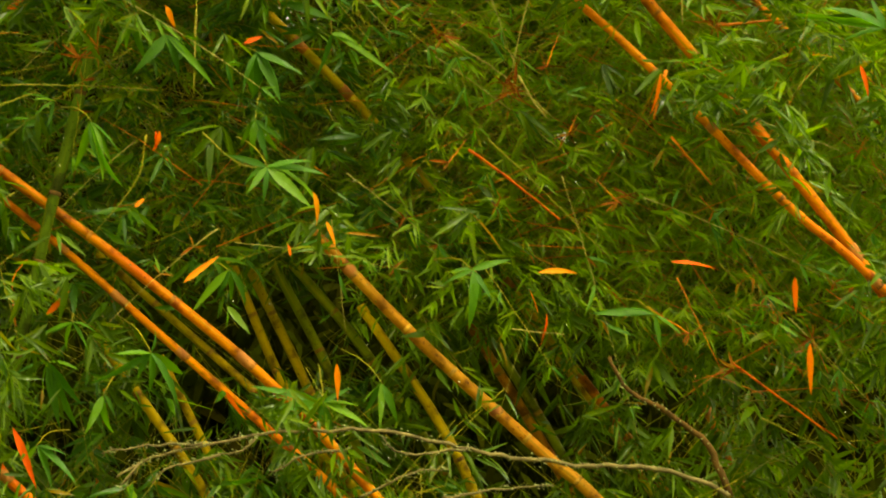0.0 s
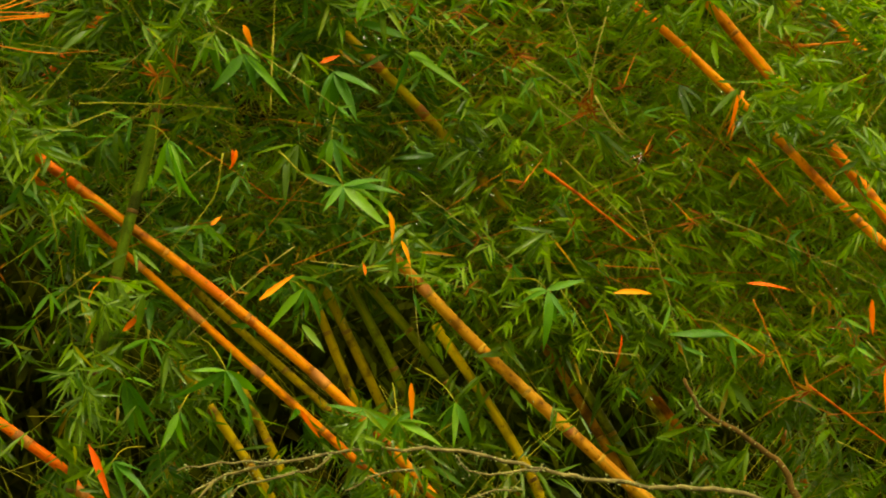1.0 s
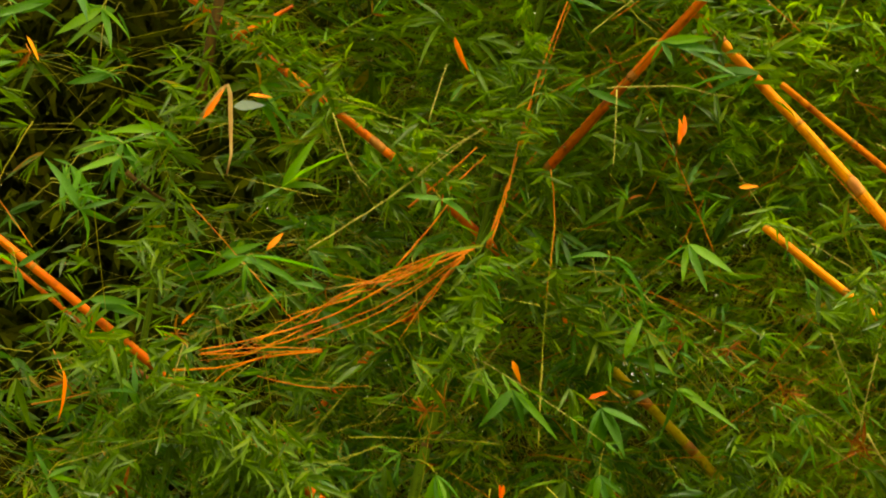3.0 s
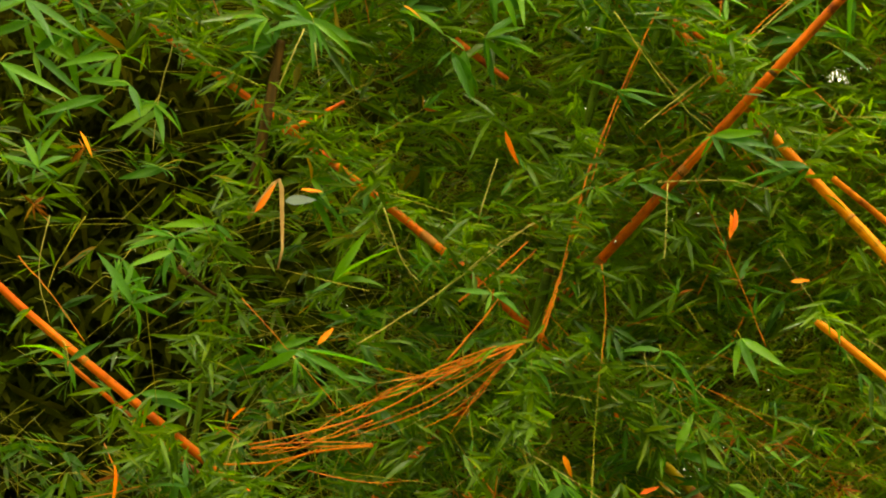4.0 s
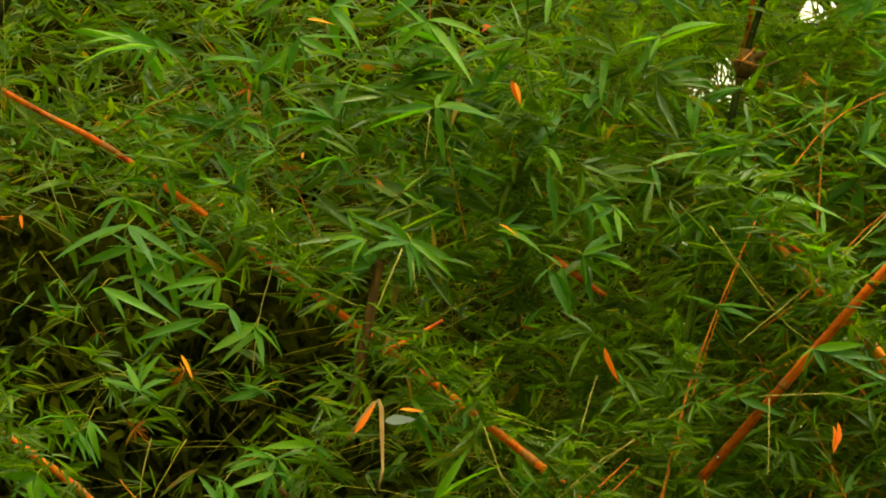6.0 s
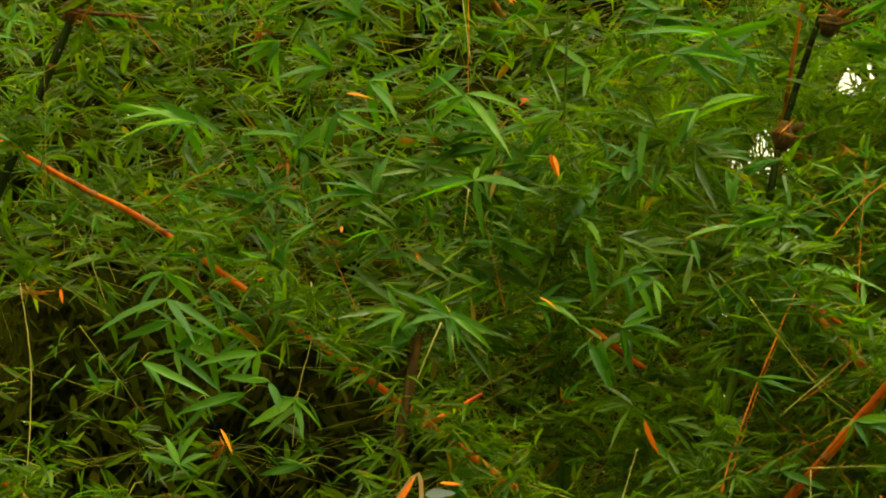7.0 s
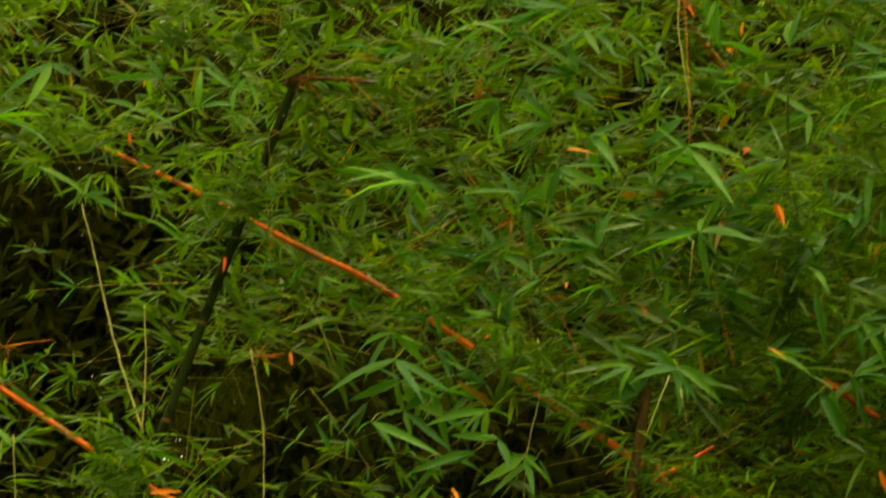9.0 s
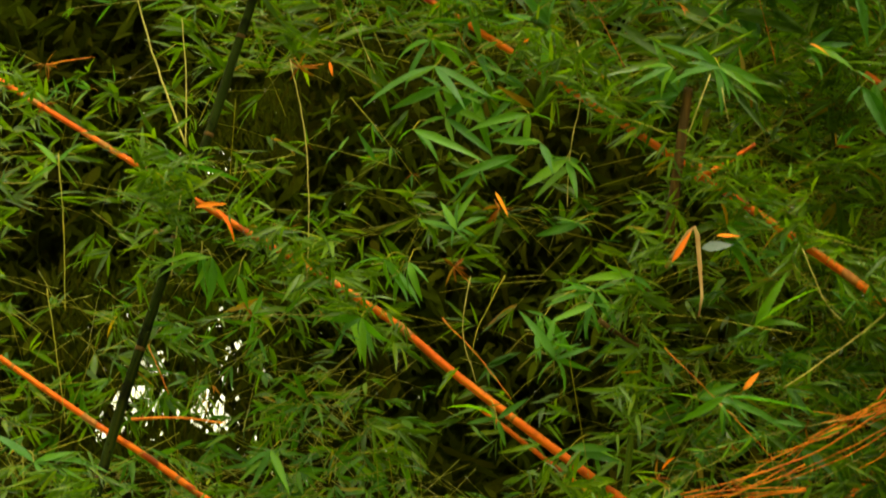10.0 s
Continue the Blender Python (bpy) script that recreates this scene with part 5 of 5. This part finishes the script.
spray((-1.29, 6.2, 3.25), [(-127, 0.050), (-41, 0.106)])
spray((-1.65, 6.28, 2.77), [(-117, 0.134), (-62, 0.148), (-74, 0.146), (-148, 0.094)])
spray((-1.73, 6.16, 3.26), [(-68, 0.108), (-14, 0.082)])
spray((-1.14, 6.24, 3.74), [(-174, 0.100), (-72, 0.095), (-39, 0.192), (32, 0.130), (108, 0.126)])
spray((-0.84, 6.12, 3.61), [(169, 0.153), (-45, 0.085), (157, 0.076), (-68, 0.108)])
spray((-0.92, 6.2, 3.6), [(-163, 0.209), (-151, 0.103)])
spray((-0.75, 6.28, 3.6), [(-151, 0.184), (-56, 0.108), (171, 0.122)])
spray((-1.09, 6.16, 3.37), [(114, 0.121), (90, 0.100), (41, 0.106), (-31, 0.058), (159, 0.085)])
spray((-0.75, 6.24, 3.4), [(-172, 0.141), (-22, 0.054), (166, 0.082)])
spray((-0.58, 6.12, 3.21), [(177, 0.190), (159, 0.085), (-34, 0.072), (-67, 0.076), (-140, 0.078)])
spray((-0.83, 6.2, 3.01), [(107, 0.136), (58, 0.094), (17, 0.104), (100, 0.112), (-23, 0.130)])
spray((-0.42, 6.28, 2.89), [(163, 0.104), (18, 0.126), (-18, 0.095), (-7, 0.332), (-135, 0.071)])
spray((-0.97, 6.16, 2.82), [(145, 0.158), (-69, 0.085), (180, 0.100), (29, 0.103)])
spray((-0.78, 6.24, 2.75), [(0, 0.130), (-17, 0.168), (-150, 0.081)])
spray((0.19, 6.12, 3.03), [(170, 0.112), (9, 0.061), (-20, 0.117), (-108, 0.063)])
spray((0.29, 6.2, 2.86), [(180, 0.080), (-69, 0.085), (-14, 0.124), (-36, 0.136), (-117, 0.067)])
spray((0.39, 6.28, 2.77), [(45, 0.057), (-121, 0.058), (169, 0.051)])
spray((0.88, 6.16, 2.93), [(-74, 0.146), (-34, 0.144), (-145, 0.122), (-105, 0.114), (-21, 0.085)])
spray((0.1, 6.24, 3.78), [(-113, 0.076), (-83, 0.171), (135, 0.071)])
spray((0.53, 6.12, 3.63), [(153, 0.112), (-24, 0.121), (0, 0.170), (-49, 0.092)])
spray((0.6, 6.2, 3.38), [(-171, 0.061), (-25, 0.143), (27, 0.067)])
spray((1.24, 6.28, 3.98), [(-98, 0.141)])
spray((1.18, 6.16, 3.78), [(-41, 0.106), (-150, 0.081)])
spray((-1.96, 6.24, 4.87), [(129, 0.128), (0, 0.070), (-177, 0.200), (-51, 0.064)])
spray((-1.69, 6.12, 4.76), [(144, 0.136), (72, 0.063), (0, 0.090), (-90, 0.100)])
spray((-2.03, 6.2, 4.75), [(165, 0.114), (-23, 0.130), (-149, 0.117), (36, 0.086)])
spray((-1.32, 6.28, 4.97), [(176, 0.130), (-4, 0.130)])
spray((-0.93, 6.16, 4.97), [(172, 0.071), (6, 0.100), (63, 0.045), (-168, 0.143), (-37, 0.050)])
spray((-1.16, 6.24, 4.5), [(180, 0.190), (167, 0.257), (101, 0.051), (-23, 0.152), (-131, 0.106)])
spray((-1.82, 6.12, 4.27), [(135, 0.127), (60, 0.081), (6, 0.091)])
spray((-1.15, 6.2, 3.82), [(-159, 0.171), (-21, 0.139), (-55, 0.122), (150, 0.081)])
spray((-0.92, 6.28, 3.73), [(-158, 0.108), (40, 0.078), (-113, 0.076)])
spray((-0.61, 6.16, 4.93), [(-144, 0.086), (-63, 0.112), (141, 0.064)])
spray((-0.44, 6.24, 4.91), [(-39, 0.128), (130, 0.078), (16, 0.073)])
spray((0.01, 6.12, 4.83), [(49, 0.184), (76, 0.165), (99, 0.182)])
spray((0.24, 6.2, 5.05), [(39, 0.206), (113, 0.130), (29, 0.103)])
spray((0.22, 6.28, 4.8), [(8, 0.273), (6, 0.372), (-135, 0.085), (180, 0.110), (-11, 0.255)])
spray((0.34, 6.16, 4.66), [(-9, 0.202), (-39, 0.192), (-141, 0.064)])
spray((0.37, 6.24, 4.47), [(32, 0.130), (23, 0.228), (98, 0.071)])
spray((-0.17, 6.12, 5.15), [(-94, 0.160)])
spray((-0.25, 6.2, 5.06), [(-79, 0.163)])
spray((-0.17, 6.28, 2.3), [(8, 0.071), (-29, 0.103), (-158, 0.054), (45, 0.042), (-131, 0.092)])
spray((-0.2, 6.16, 2.15), [(-41, 0.092), (153, 0.067), (-13, 0.092), (-124, 0.072)])
spray((-0.12, 6.24, 1.86), [(-83, 0.081), (-56, 0.072), (-130, 0.078)])
spray((-0.25, 6.12, 2.04), [(-63, 0.067), (-27, 0.045)])
spray((-0.33, 6.1, 3.8), [(-175, 0.141), (137, 0.100), (-31, 0.170), (-68, 0.110), (164, 0.092)])
spray((0.45, 6.16, 4.72), [(172, 0.273), (-176, 0.127), (-42, 0.099), (-145, 0.146), (62, 0.076), (17, 0.232)])
spray((-0.69, 6.22, 4.5), [(-111, 0.150), (-70, 0.110), (-31, 0.163), (0, 0.171)])
spray((-1.09, 6.1, 4.41), [(180, 0.263), (-127, 0.103), (-46, 0.077), (170, 0.209), (155, 0.134)])
spray((-0.84, 6.16, 3.11), [(-107, 0.134), (-66, 0.086), (-52, 0.150), (162, 0.052)])
spray((-0.66, 6.22, 2.52), [(-174, 0.084), (-65, 0.119), (1, 0.108), (-102, 0.128), (92, 0.078)])
spray((1.07, 6.1, 3.41), [(-177, 0.270), (-166, 0.181), (-138, 0.088), (167, 0.130)])
spray((-0.7, 6.16, 3.14), [(-157, 0.133), (-76, 0.082), (1, 0.078), (-106, 0.101)])
spray((-2.33, 6.22, 4.93), [(-139, 0.206), (-170, 0.094), (-38, 0.105), (-102, 0.184)])
spray((-1.8, 6.1, 4.69), [(-153, 0.097), (33, 0.101), (87, 0.137), (-2, 0.143)])
spray((-1.16, 6.16, 3.87), [(-160, 0.246), (-162, 0.105), (-28, 0.192), (-54, 0.177)])
spray((-1.31, 6.22, 3.31), [(-168, 0.067), (-89, 0.101), (-50, 0.146), (13, 0.068), (177, 0.134)])
spray((-1.35, 6.1, 3.11), [(178, 0.131), (-144, 0.079), (-83, 0.148), (-56, 0.120), (-116, 0.071)])
spray((-0.86, 6.16, 3.06), [(119, 0.066), (63, 0.054), (-1, 0.079), (-79, 0.083)])
spray((-1.03, 6.22, 3.57), [(-174, 0.118), (-139, 0.111), (21, 0.088), (-72, 0.055)])
spray((-1.21, 6.1, 3.66), [(-168, 0.067), (-39, 0.128), (-28, 0.242), (-47, 0.074)])
dead_leaf((0.379, 5.968, 2.562), (0.408, 5.968, 2.504))
dead_leaf((0.583, 5.968, 2.465), (0.632, 5.968, 2.485))
dead_leaf((0.768, 6.007, 2.076), (0.797, 6.007, 1.989))
dead_leaf((0.807, 6.046, 1.999), (0.836, 6.046, 1.93))
dead_leaf((0.418, 5.929, 1.833), (0.505, 5.929, 1.901))
dead_leaf((1.361, 5.929, 1.853), (1.477, 5.929, 1.872))
dead_leaf((1.361, 6.046, 1.814), (1.39, 6.046, 1.746))
dead_leaf((1.4, 6.007, 1.746), (1.39, 6.007, 1.658))
dead_leaf((1.72, 5.968, 2.397), (1.701, 5.968, 2.28))
dead_leaf((1.74, 5.968, 1.882), (1.876, 5.968, 1.872))
dead_leaf((2.119, 6.046, 1.843), (2.119, 6.046, 1.746))
dead_leaf((2.158, 6.046, 1.658), (2.158, 6.046, 1.522))
dead_leaf((0.068, 6.046, 1.756), (0.126, 6.046, 1.814))
dead_leaf((-0.019, 5.968, 1.464), (0.039, 5.968, 1.318))
dead_leaf((0.35, 5.968, 2.232), (0.36, 5.968, 2.183))
dead_leaf((0.7, 5.968, 1.901), (0.7, 5.968, 1.94))
dead_leaf((0.535, 6.046, 1.551), (0.583, 6.046, 1.474))
dead_leaf((0.816, 5.929, 1.619), (0.816, 5.929, 1.522))
dead_leaf((2.002, 5.929, 1.765), (2.022, 5.929, 1.736))
dead_leaf((2.294, 5.968, 2.426), (2.323, 5.968, 2.339))
dead_leaf((0.292, 5.929, 2.028), (0.321, 5.929, 2.057))
dead_leaf((-0.467, 6.007, 3.214), (-0.408, 6.007, 3.301))
dead_leaf((-0.34, 5.929, 3.262), (-0.282, 5.929, 3.262))
dead_leaf((-0.554, 6.007, 2.057), (-0.476, 6.007, 2.135))
dead_leaf((-0.564, 6.046, 2.096), (-0.515, 6.046, 2.125))
dead_leaf((0.846, 6.046, 3.204), (0.865, 6.046, 3.291))
dead_leaf((1.001, 6.046, 3.068), (1.059, 6.046, 3.077))
dead_leaf((1.371, 6.046, 2.786), (1.39, 6.046, 2.747))
dead_leaf((0.593, 6.046, 2.485), (0.632, 6.046, 2.504))
dead_leaf((0.36, 5.968, 2.232), (0.36, 5.968, 2.173))
dead_leaf((-0.282, 6.007, 2.854), (-0.233, 6.007, 2.912))
dead_leaf((-0.496, 5.929, 2.63), (-0.467, 5.929, 2.669))
dead_leaf((-0.797, 5.929, 2.504), (-0.787, 5.929, 2.368))
dead_leaf((1.225, 5.968, 2.591), (1.205, 5.968, 2.611))
dead_leaf((-0.049, 6.046, 4.283), (-0.029, 6.046, 4.215))
dead_leaf((-0.437, 5.968, 3.952), (-0.399, 5.968, 3.923))
dead_leaf((0.214, 6.007, 3.466), (0.243, 6.007, 3.369))
dead_leaf((1.03, 6.046, 4.147), (1.05, 6.046, 4.186))
dead_leaf((-0.33, 6.007, 3.282), (-0.282, 6.007, 3.282))
dead_leaf((-0.962, 6.046, 3.447), (-0.923, 6.046, 3.379))
dead_leaf((0.836, 6.046, 3.184), (0.855, 6.046, 3.282))
dead_leaf((-0.875, 6.007, 3.874), (-0.855, 6.007, 3.884))
dead_leaf((-0.651, 6.046, 4.477), (-0.564, 6.046, 4.467))
dead_leaf((-0.039, 5.968, 4.244), (-0.019, 5.968, 4.176))
dead_leaf((-0.428, 6.007, 3.952), (-0.408, 6.007, 3.933))
dead_leaf((-0.292, 5.929, 4.876), (-0.253, 5.929, 4.846))
dead_leaf((-0.175, 6.007, 4.769), (-0.146, 6.007, 4.759))
dead_leaf((-0.136, 5.968, 4.419), (-0.107, 5.968, 4.429))
dead_leaf((-0.642, 6.007, 4.02), (-0.642, 6.007, 4.049))
dead_leaf((-1.954, 5.929, 4.526), (-1.944, 5.929, 4.487))
dead_leaf((-0.117, 5.968, 5.041), (-0.107, 5.968, 4.953))
dead_leaf((-0.126, 6.007, 4.856), (-0.136, 6.007, 4.808))
dead_leaf((0.049, 6.007, 5.031), (0.068, 6.007, 5.002))
dead_leaf((-0.175, 5.929, 4.73), (-0.156, 5.929, 4.71))
dead_leaf((-0.078, 5.929, 3.797), (-0.019, 5.929, 3.768))
dead_leaf((-0.136, 6.046, 4.438), (-0.117, 6.046, 4.467))
dead_leaf((-1.662, 6.046, 4.166), (-1.662, 6.046, 4.117))
dead_leaf((-1.419, 5.929, 3.816), (-1.409, 5.929, 3.777))
dead_leaf((-1.818, 6.007, 3.427), (-1.73, 6.007, 3.447))
dead_leaf((-1.74, 5.929, 3.398), (-1.652, 5.929, 3.33))
dry_tuft((0.81, 6.18, 4.8))
dry_tuft((0.63, 6.18, 4.41))
dry_tuft((-1.48, 6.18, 4.81))
dry_tuft((-1.34, 6.18, 4.81))
dry_tuft((1.95, 6.18, 2.57))
dry_tuft((1.33, 6.18, 2.39))
dry_tuft((1.14, 6.18, 2.52))
dry_tuft((1.45, 6.18, 2.44))
dry_tuft((1.17, 6.18, 2.17))
dry_tuft((1.65, 6.18, 2.06))
dry_tuft((1.94, 6.18, 2.44))
dry_tuft((1.36, 6.18, 2.39))
dry_tuft((1.68, 6.18, 2.08))
dry_tuft((1.98, 6.18, 1.59))
dry_tuft((1.85, 6.18, 1.69))
dry_tuft((1.51, 6.18, 2.25))
dry_tuft((1.94, 6.18, 2.56))
dry_tuft((2.21, 6.18, 1.67))
dry_tuft((2.05, 6.18, 2.29))
dry_tuft((1.36, 6.18, 2.37))
dry_tuft((0.99, 6.18, 2.64))
dry_tuft((1.16, 6.18, 2.52))
dry_tuft((-0.53, 6.18, 2.65))
dry_tuft((-0.82, 6.18, 2.51))
dry_tuft((-0.65, 6.18, 2.23))
dry_tuft((0.21, 6.18, 2.48))
dry_tuft((0.16, 6.18, 2.45))
dry_tuft((-0.97, 6.18, 3.44))
dry_tuft((-1.1, 6.18, 3.27))
dry_tuft((-1.53, 6.18, 5.13))
dry_tuft((-1.3, 6.18, 5.18))
dry_tuft((-1.69, 6.18, 5.23))
dry_tuft((-0.93, 6.18, 4.75))
dry_tuft((-1.57, 6.18, 3.9))
dry_tuft((0.82, 6.18, 4.36))
dry_tuft((-0.94, 6.18, 4.75))
dry_tuft((-0.83, 6.18, 4.31))
dry_tuft((-2.36, 6.18, 3.95))
pale_leaf((-0.395, 6.17, 3.295), (-0.305, 6.17, 3.305))
bent_sheath([(-0.5, 6.2, 3.25), (-0.46, 6.18, 3.305), (-0.43, 6.17, 3.345), (-0.414, 6.16, 3.355), (-0.406, 6.165, 3.33), (-0.402, 6.17, 3.25), (-0.398, 6.18, 3.16), (-0.408, 6.18, 3.105)], [0.01, 0.013, 0.013, 0.01, 0.012, 0.011, 0.006, 0.0025])

# ---- side branches with leaves fanned at their joints ----
BRANCH_LEAVES = [mesh_of("leaf", *leaf_blade(1.0, w, d, t, 0.22, SLIM), LEAF_NEAR) for w, d, t in ((0.11, 0.15, 0.3), (0.13, 0.4, -0.4), (0.1, 0.6, 0.5), (0.12, 0.25, -0.6))]


def side_branch(at, slope, length, size, kind="live", dry=0.3, fan=(2, 5)):
    """A thin straight branch across the view: a stem with leaves fanned at each joint, some joints holding dry sheaths."""
    thing = root("bamboo_branch", tuple(at), "thin yellow-green bamboo branch with leaves fanned at its joints", "branch", "leafy side branches of the clump")
    a = radians(slope)
    way = Vector((math.cos(a), one.uniform(-0.15, 0.15), math.sin(a)))
    sag = Vector((0, 0, -one.uniform(0.02, 0.14) * length))
    line = [way * length * k / 4 + sag * (k / 4) ** 2 for k in range(5)]
    part("stem", mesh_of("stem", *stem(line, one.uniform(0.0018, 0.0032), 5, 0.4, 0.0006), TWIGS[kind]), thing)
    s = one.uniform(0.05, 0.12)
    while s < length:
        k = s / length
        p = way * s + sag * k * k
        if k > 0.25 or one.random() < 0.5:
            for j in range(one.randint(*fan)):
                turn = a + one.gauss(0, 0.75) - 0.25 * abs(math.cos(a))
                d = Vector((math.cos(turn), one.uniform(-0.6, 0.4), math.sin(turn) - 0.1))
                end = Vector(at) + p + d.normalized() * size[1]
                q = np.array([tuple(Vector(at) + p), tuple(end)])
                q = np.concatenate([q, q.mean(0, keepdims=True)])
                if over_canes(q).any() or in_gaps(q, SKY_GAPS, 0.004).any():
                    continue
                set_leaf(part("leaf", one.choice(BRANCH_LEAVES), thing), p, d, one.uniform(*size) * (1.15 - 0.4 * k), one.gauss(0, 0.6), one.uniform(0.8, 1.3))
        if one.random() < dry:
            for j in range(one.randint(2, 5)):
                turn = one.uniform(0, math.tau)
                set_leaf(part("sheath", one.choice(LEAF_MESHES["dry_leaf"]), thing, "withered orange-brown sheath"), p, (math.cos(turn), one.uniform(-0.6, 0.2), math.sin(turn)), one.uniform(0.018, 0.05), one.gauss(0, 0.8), one.uniform(0.7, 1.4))
        s += one.uniform(0.07, 0.13)
    return thing


def side_branches(count, low, high, slopes, length, size, dry, kinds, seed, fan=(2, 5)):
    r = np.random.default_rng(seed)
    at = r.uniform(low, high, (count * 6, 3))
    at = at[(r.uniform(size=len(at)) < dense(at) * 1.4 + 0.1) & ~over_canes(at) & ~in_gaps(at, SKY_GAPS, 0.03)][:count]
    for p in at:
        side_branch(p, r.normal(*slopes[r.integers(len(slopes))]), r.uniform(*length), size, kinds[r.integers(len(kinds))], dry, fan)


side_branches(34, (0.9, 6.2, 1.7), (2.4, 6.36, 3.3), [(-38, 9), (-30, 10), (-60, 12)], (0.3, 0.8), (0.045, 0.1), 0.45, ["live", "live", "straw", "orange"], 61)
side_branches(26, (-0.5, 6.2, 1.9), (1.0, 6.36, 3.0), [(-20, 15), (-150, 15), (-75, 15)], (0.25, 0.6), (0.05, 0.11), 0.35, ["live", "straw"], 62)
side_branches(34, (-1.4, 6.2, 2.9), (1.3, 6.36, 4.2), [(-25, 14), (-155, 14), (40, 15), (120, 15)], (0.25, 0.6), (0.055, 0.12), 0.25, ["live", "live", "orange"], 63)
side_branches(34, (-1.8, 6.2, 4.1), (1.0, 6.36, 5.3), [(-8, 14), (172, 14), (60, 20)], (0.25, 0.55), (0.06, 0.13), 0.2, ["live"], 64)
side_branches(16, (-2.6, 6.2, 3.0), (-1.2, 6.36, 4.6), [(-15, 18), (-165, 18), (100, 15)], (0.25, 0.5), (0.05, 0.11), 0.2, ["live", "straw"], 65)


def water_drops(count, low, high, seed):
    """Rain drops hanging from leaf tips."""
    r = np.random.default_rng(seed)
    ball = bmesh.new()
    bmesh.ops.create_icosphere(ball, subdivisions=2, radius=1.0)
    v0 = np.array([tuple(v.co) for v in ball.verts])
    f0 = [tuple(v.index for v in f.verts) for f in ball.faces]
    ball.free()
    v0[:, 2] *= 1.25
    at = r.uniform(low, high, (count, 3))
    at = at[r.uniform(size=count) < 0.4 + 0.6 * dense(at)]
    v = (at[:, None] + r.uniform(0.0012, 0.003, (len(at), 1, 1)) * v0[None]).reshape(-1, 3)
    f = [tuple(a + k * len(v0) for a in t) for k in range(len(at)) for t in f0]
    return tagged(new("water_drops", mesh_of("water_drops", v, f, WATER)), "clear rain drops hanging from the leaves", "water drops", kind="stuff")


water_drops(1100, (-2.2, 6.14, 2.0), (1.3, 6.3, 5.2), 91)
water_drops(260, (-0.4, 6.14, 1.3), (2.4, 6.3, 2.6), 92)

# ---- more sprays over the upper part of the clump ----
NEAR_SHAPES = [leaf_blade(1.0, 0.12, d, t) for d, t in ((0.1, 0.2), (0.3, -0.4), (0.5, 0.5), (0.2, -0.7))]


FANS = []


def scatter_sprays(count, low, high, seed, size=(0.07, 0.15), broad=1.0, joined=False):
    """Broad-leaved sprays on the outside of the clump, level higher up and hanging lower down."""
    r = np.random.default_rng(seed)
    at = r.uniform(low, high, (count * 4, 3))
    at = at[(r.uniform(size=len(at)) < dense(at) * 1.2) & ~over_canes(at) & ~in_gaps(at, SKY_GAPS, 0.03)][:count]
    for p in at:
        level = min(1.0, max(0.0, (p[2] - 2.2) / 1.5))
        middle = r.choice([0.0, 180.0]) * level - 90 * (1 - level) + r.normal(-8, 22)
        leaves = []
        for k in range(r.integers(4, 9)):
            slope, length = middle + r.normal(0, 38), r.uniform(*size)
            q = p + length * np.array([[math.cos(radians(slope)), 0, math.sin(radians(slope))]]) * np.array([[0.3], [0.6], [0.95]])
            if not (over_canes(q).any() or in_gaps(q, SKY_GAPS + PINHOLES, 0.006).any()):
                leaves.append((slope, length))
        if len(leaves) > 2 and not joined:
            spray(tuple(p), leaves, broad)
        elif len(leaves) > 2:
            for slope, length in leaves:
                FANS.append((*p, math.cos(radians(slope)), r.uniform(-0.45, 0.3), math.sin(radians(slope)), r.normal(0, 0.4), length * 1.1, r.uniform(0.8, 1.2)))


scatter_sprays(60, (-1.3, 6.22, 3.3), (1.7, 6.36, 5.3), 51, joined=True)
scatter_sprays(90, (-1.1, 6.2, 3.7), (1.6, 6.36, 5.2), 53, (0.1, 0.2))
scatter_sprays(60, (-1.6, 6.22, 2.0), (2.6, 6.36, 3.3), 52, joined=True)
scatter_sprays(40, (-0.6, 6.2, 3.75), (0.7, 6.36, 4.5), 54, (0.1, 0.21), joined=True)
scatter_sprays(30, (0.0, 6.2, 3.0), (1.0, 6.36, 3.7), 55, joined=True)
FANS = np.array(FANS)
blades("fanned_leaves", FANS[:, :3], FANS[:, 3:6], FANS[:, 6], FANS[:, 7], FANS[:, 8], LEAF, "wet green leaves fanned over the outside of the clump", NEAR_SHAPES)
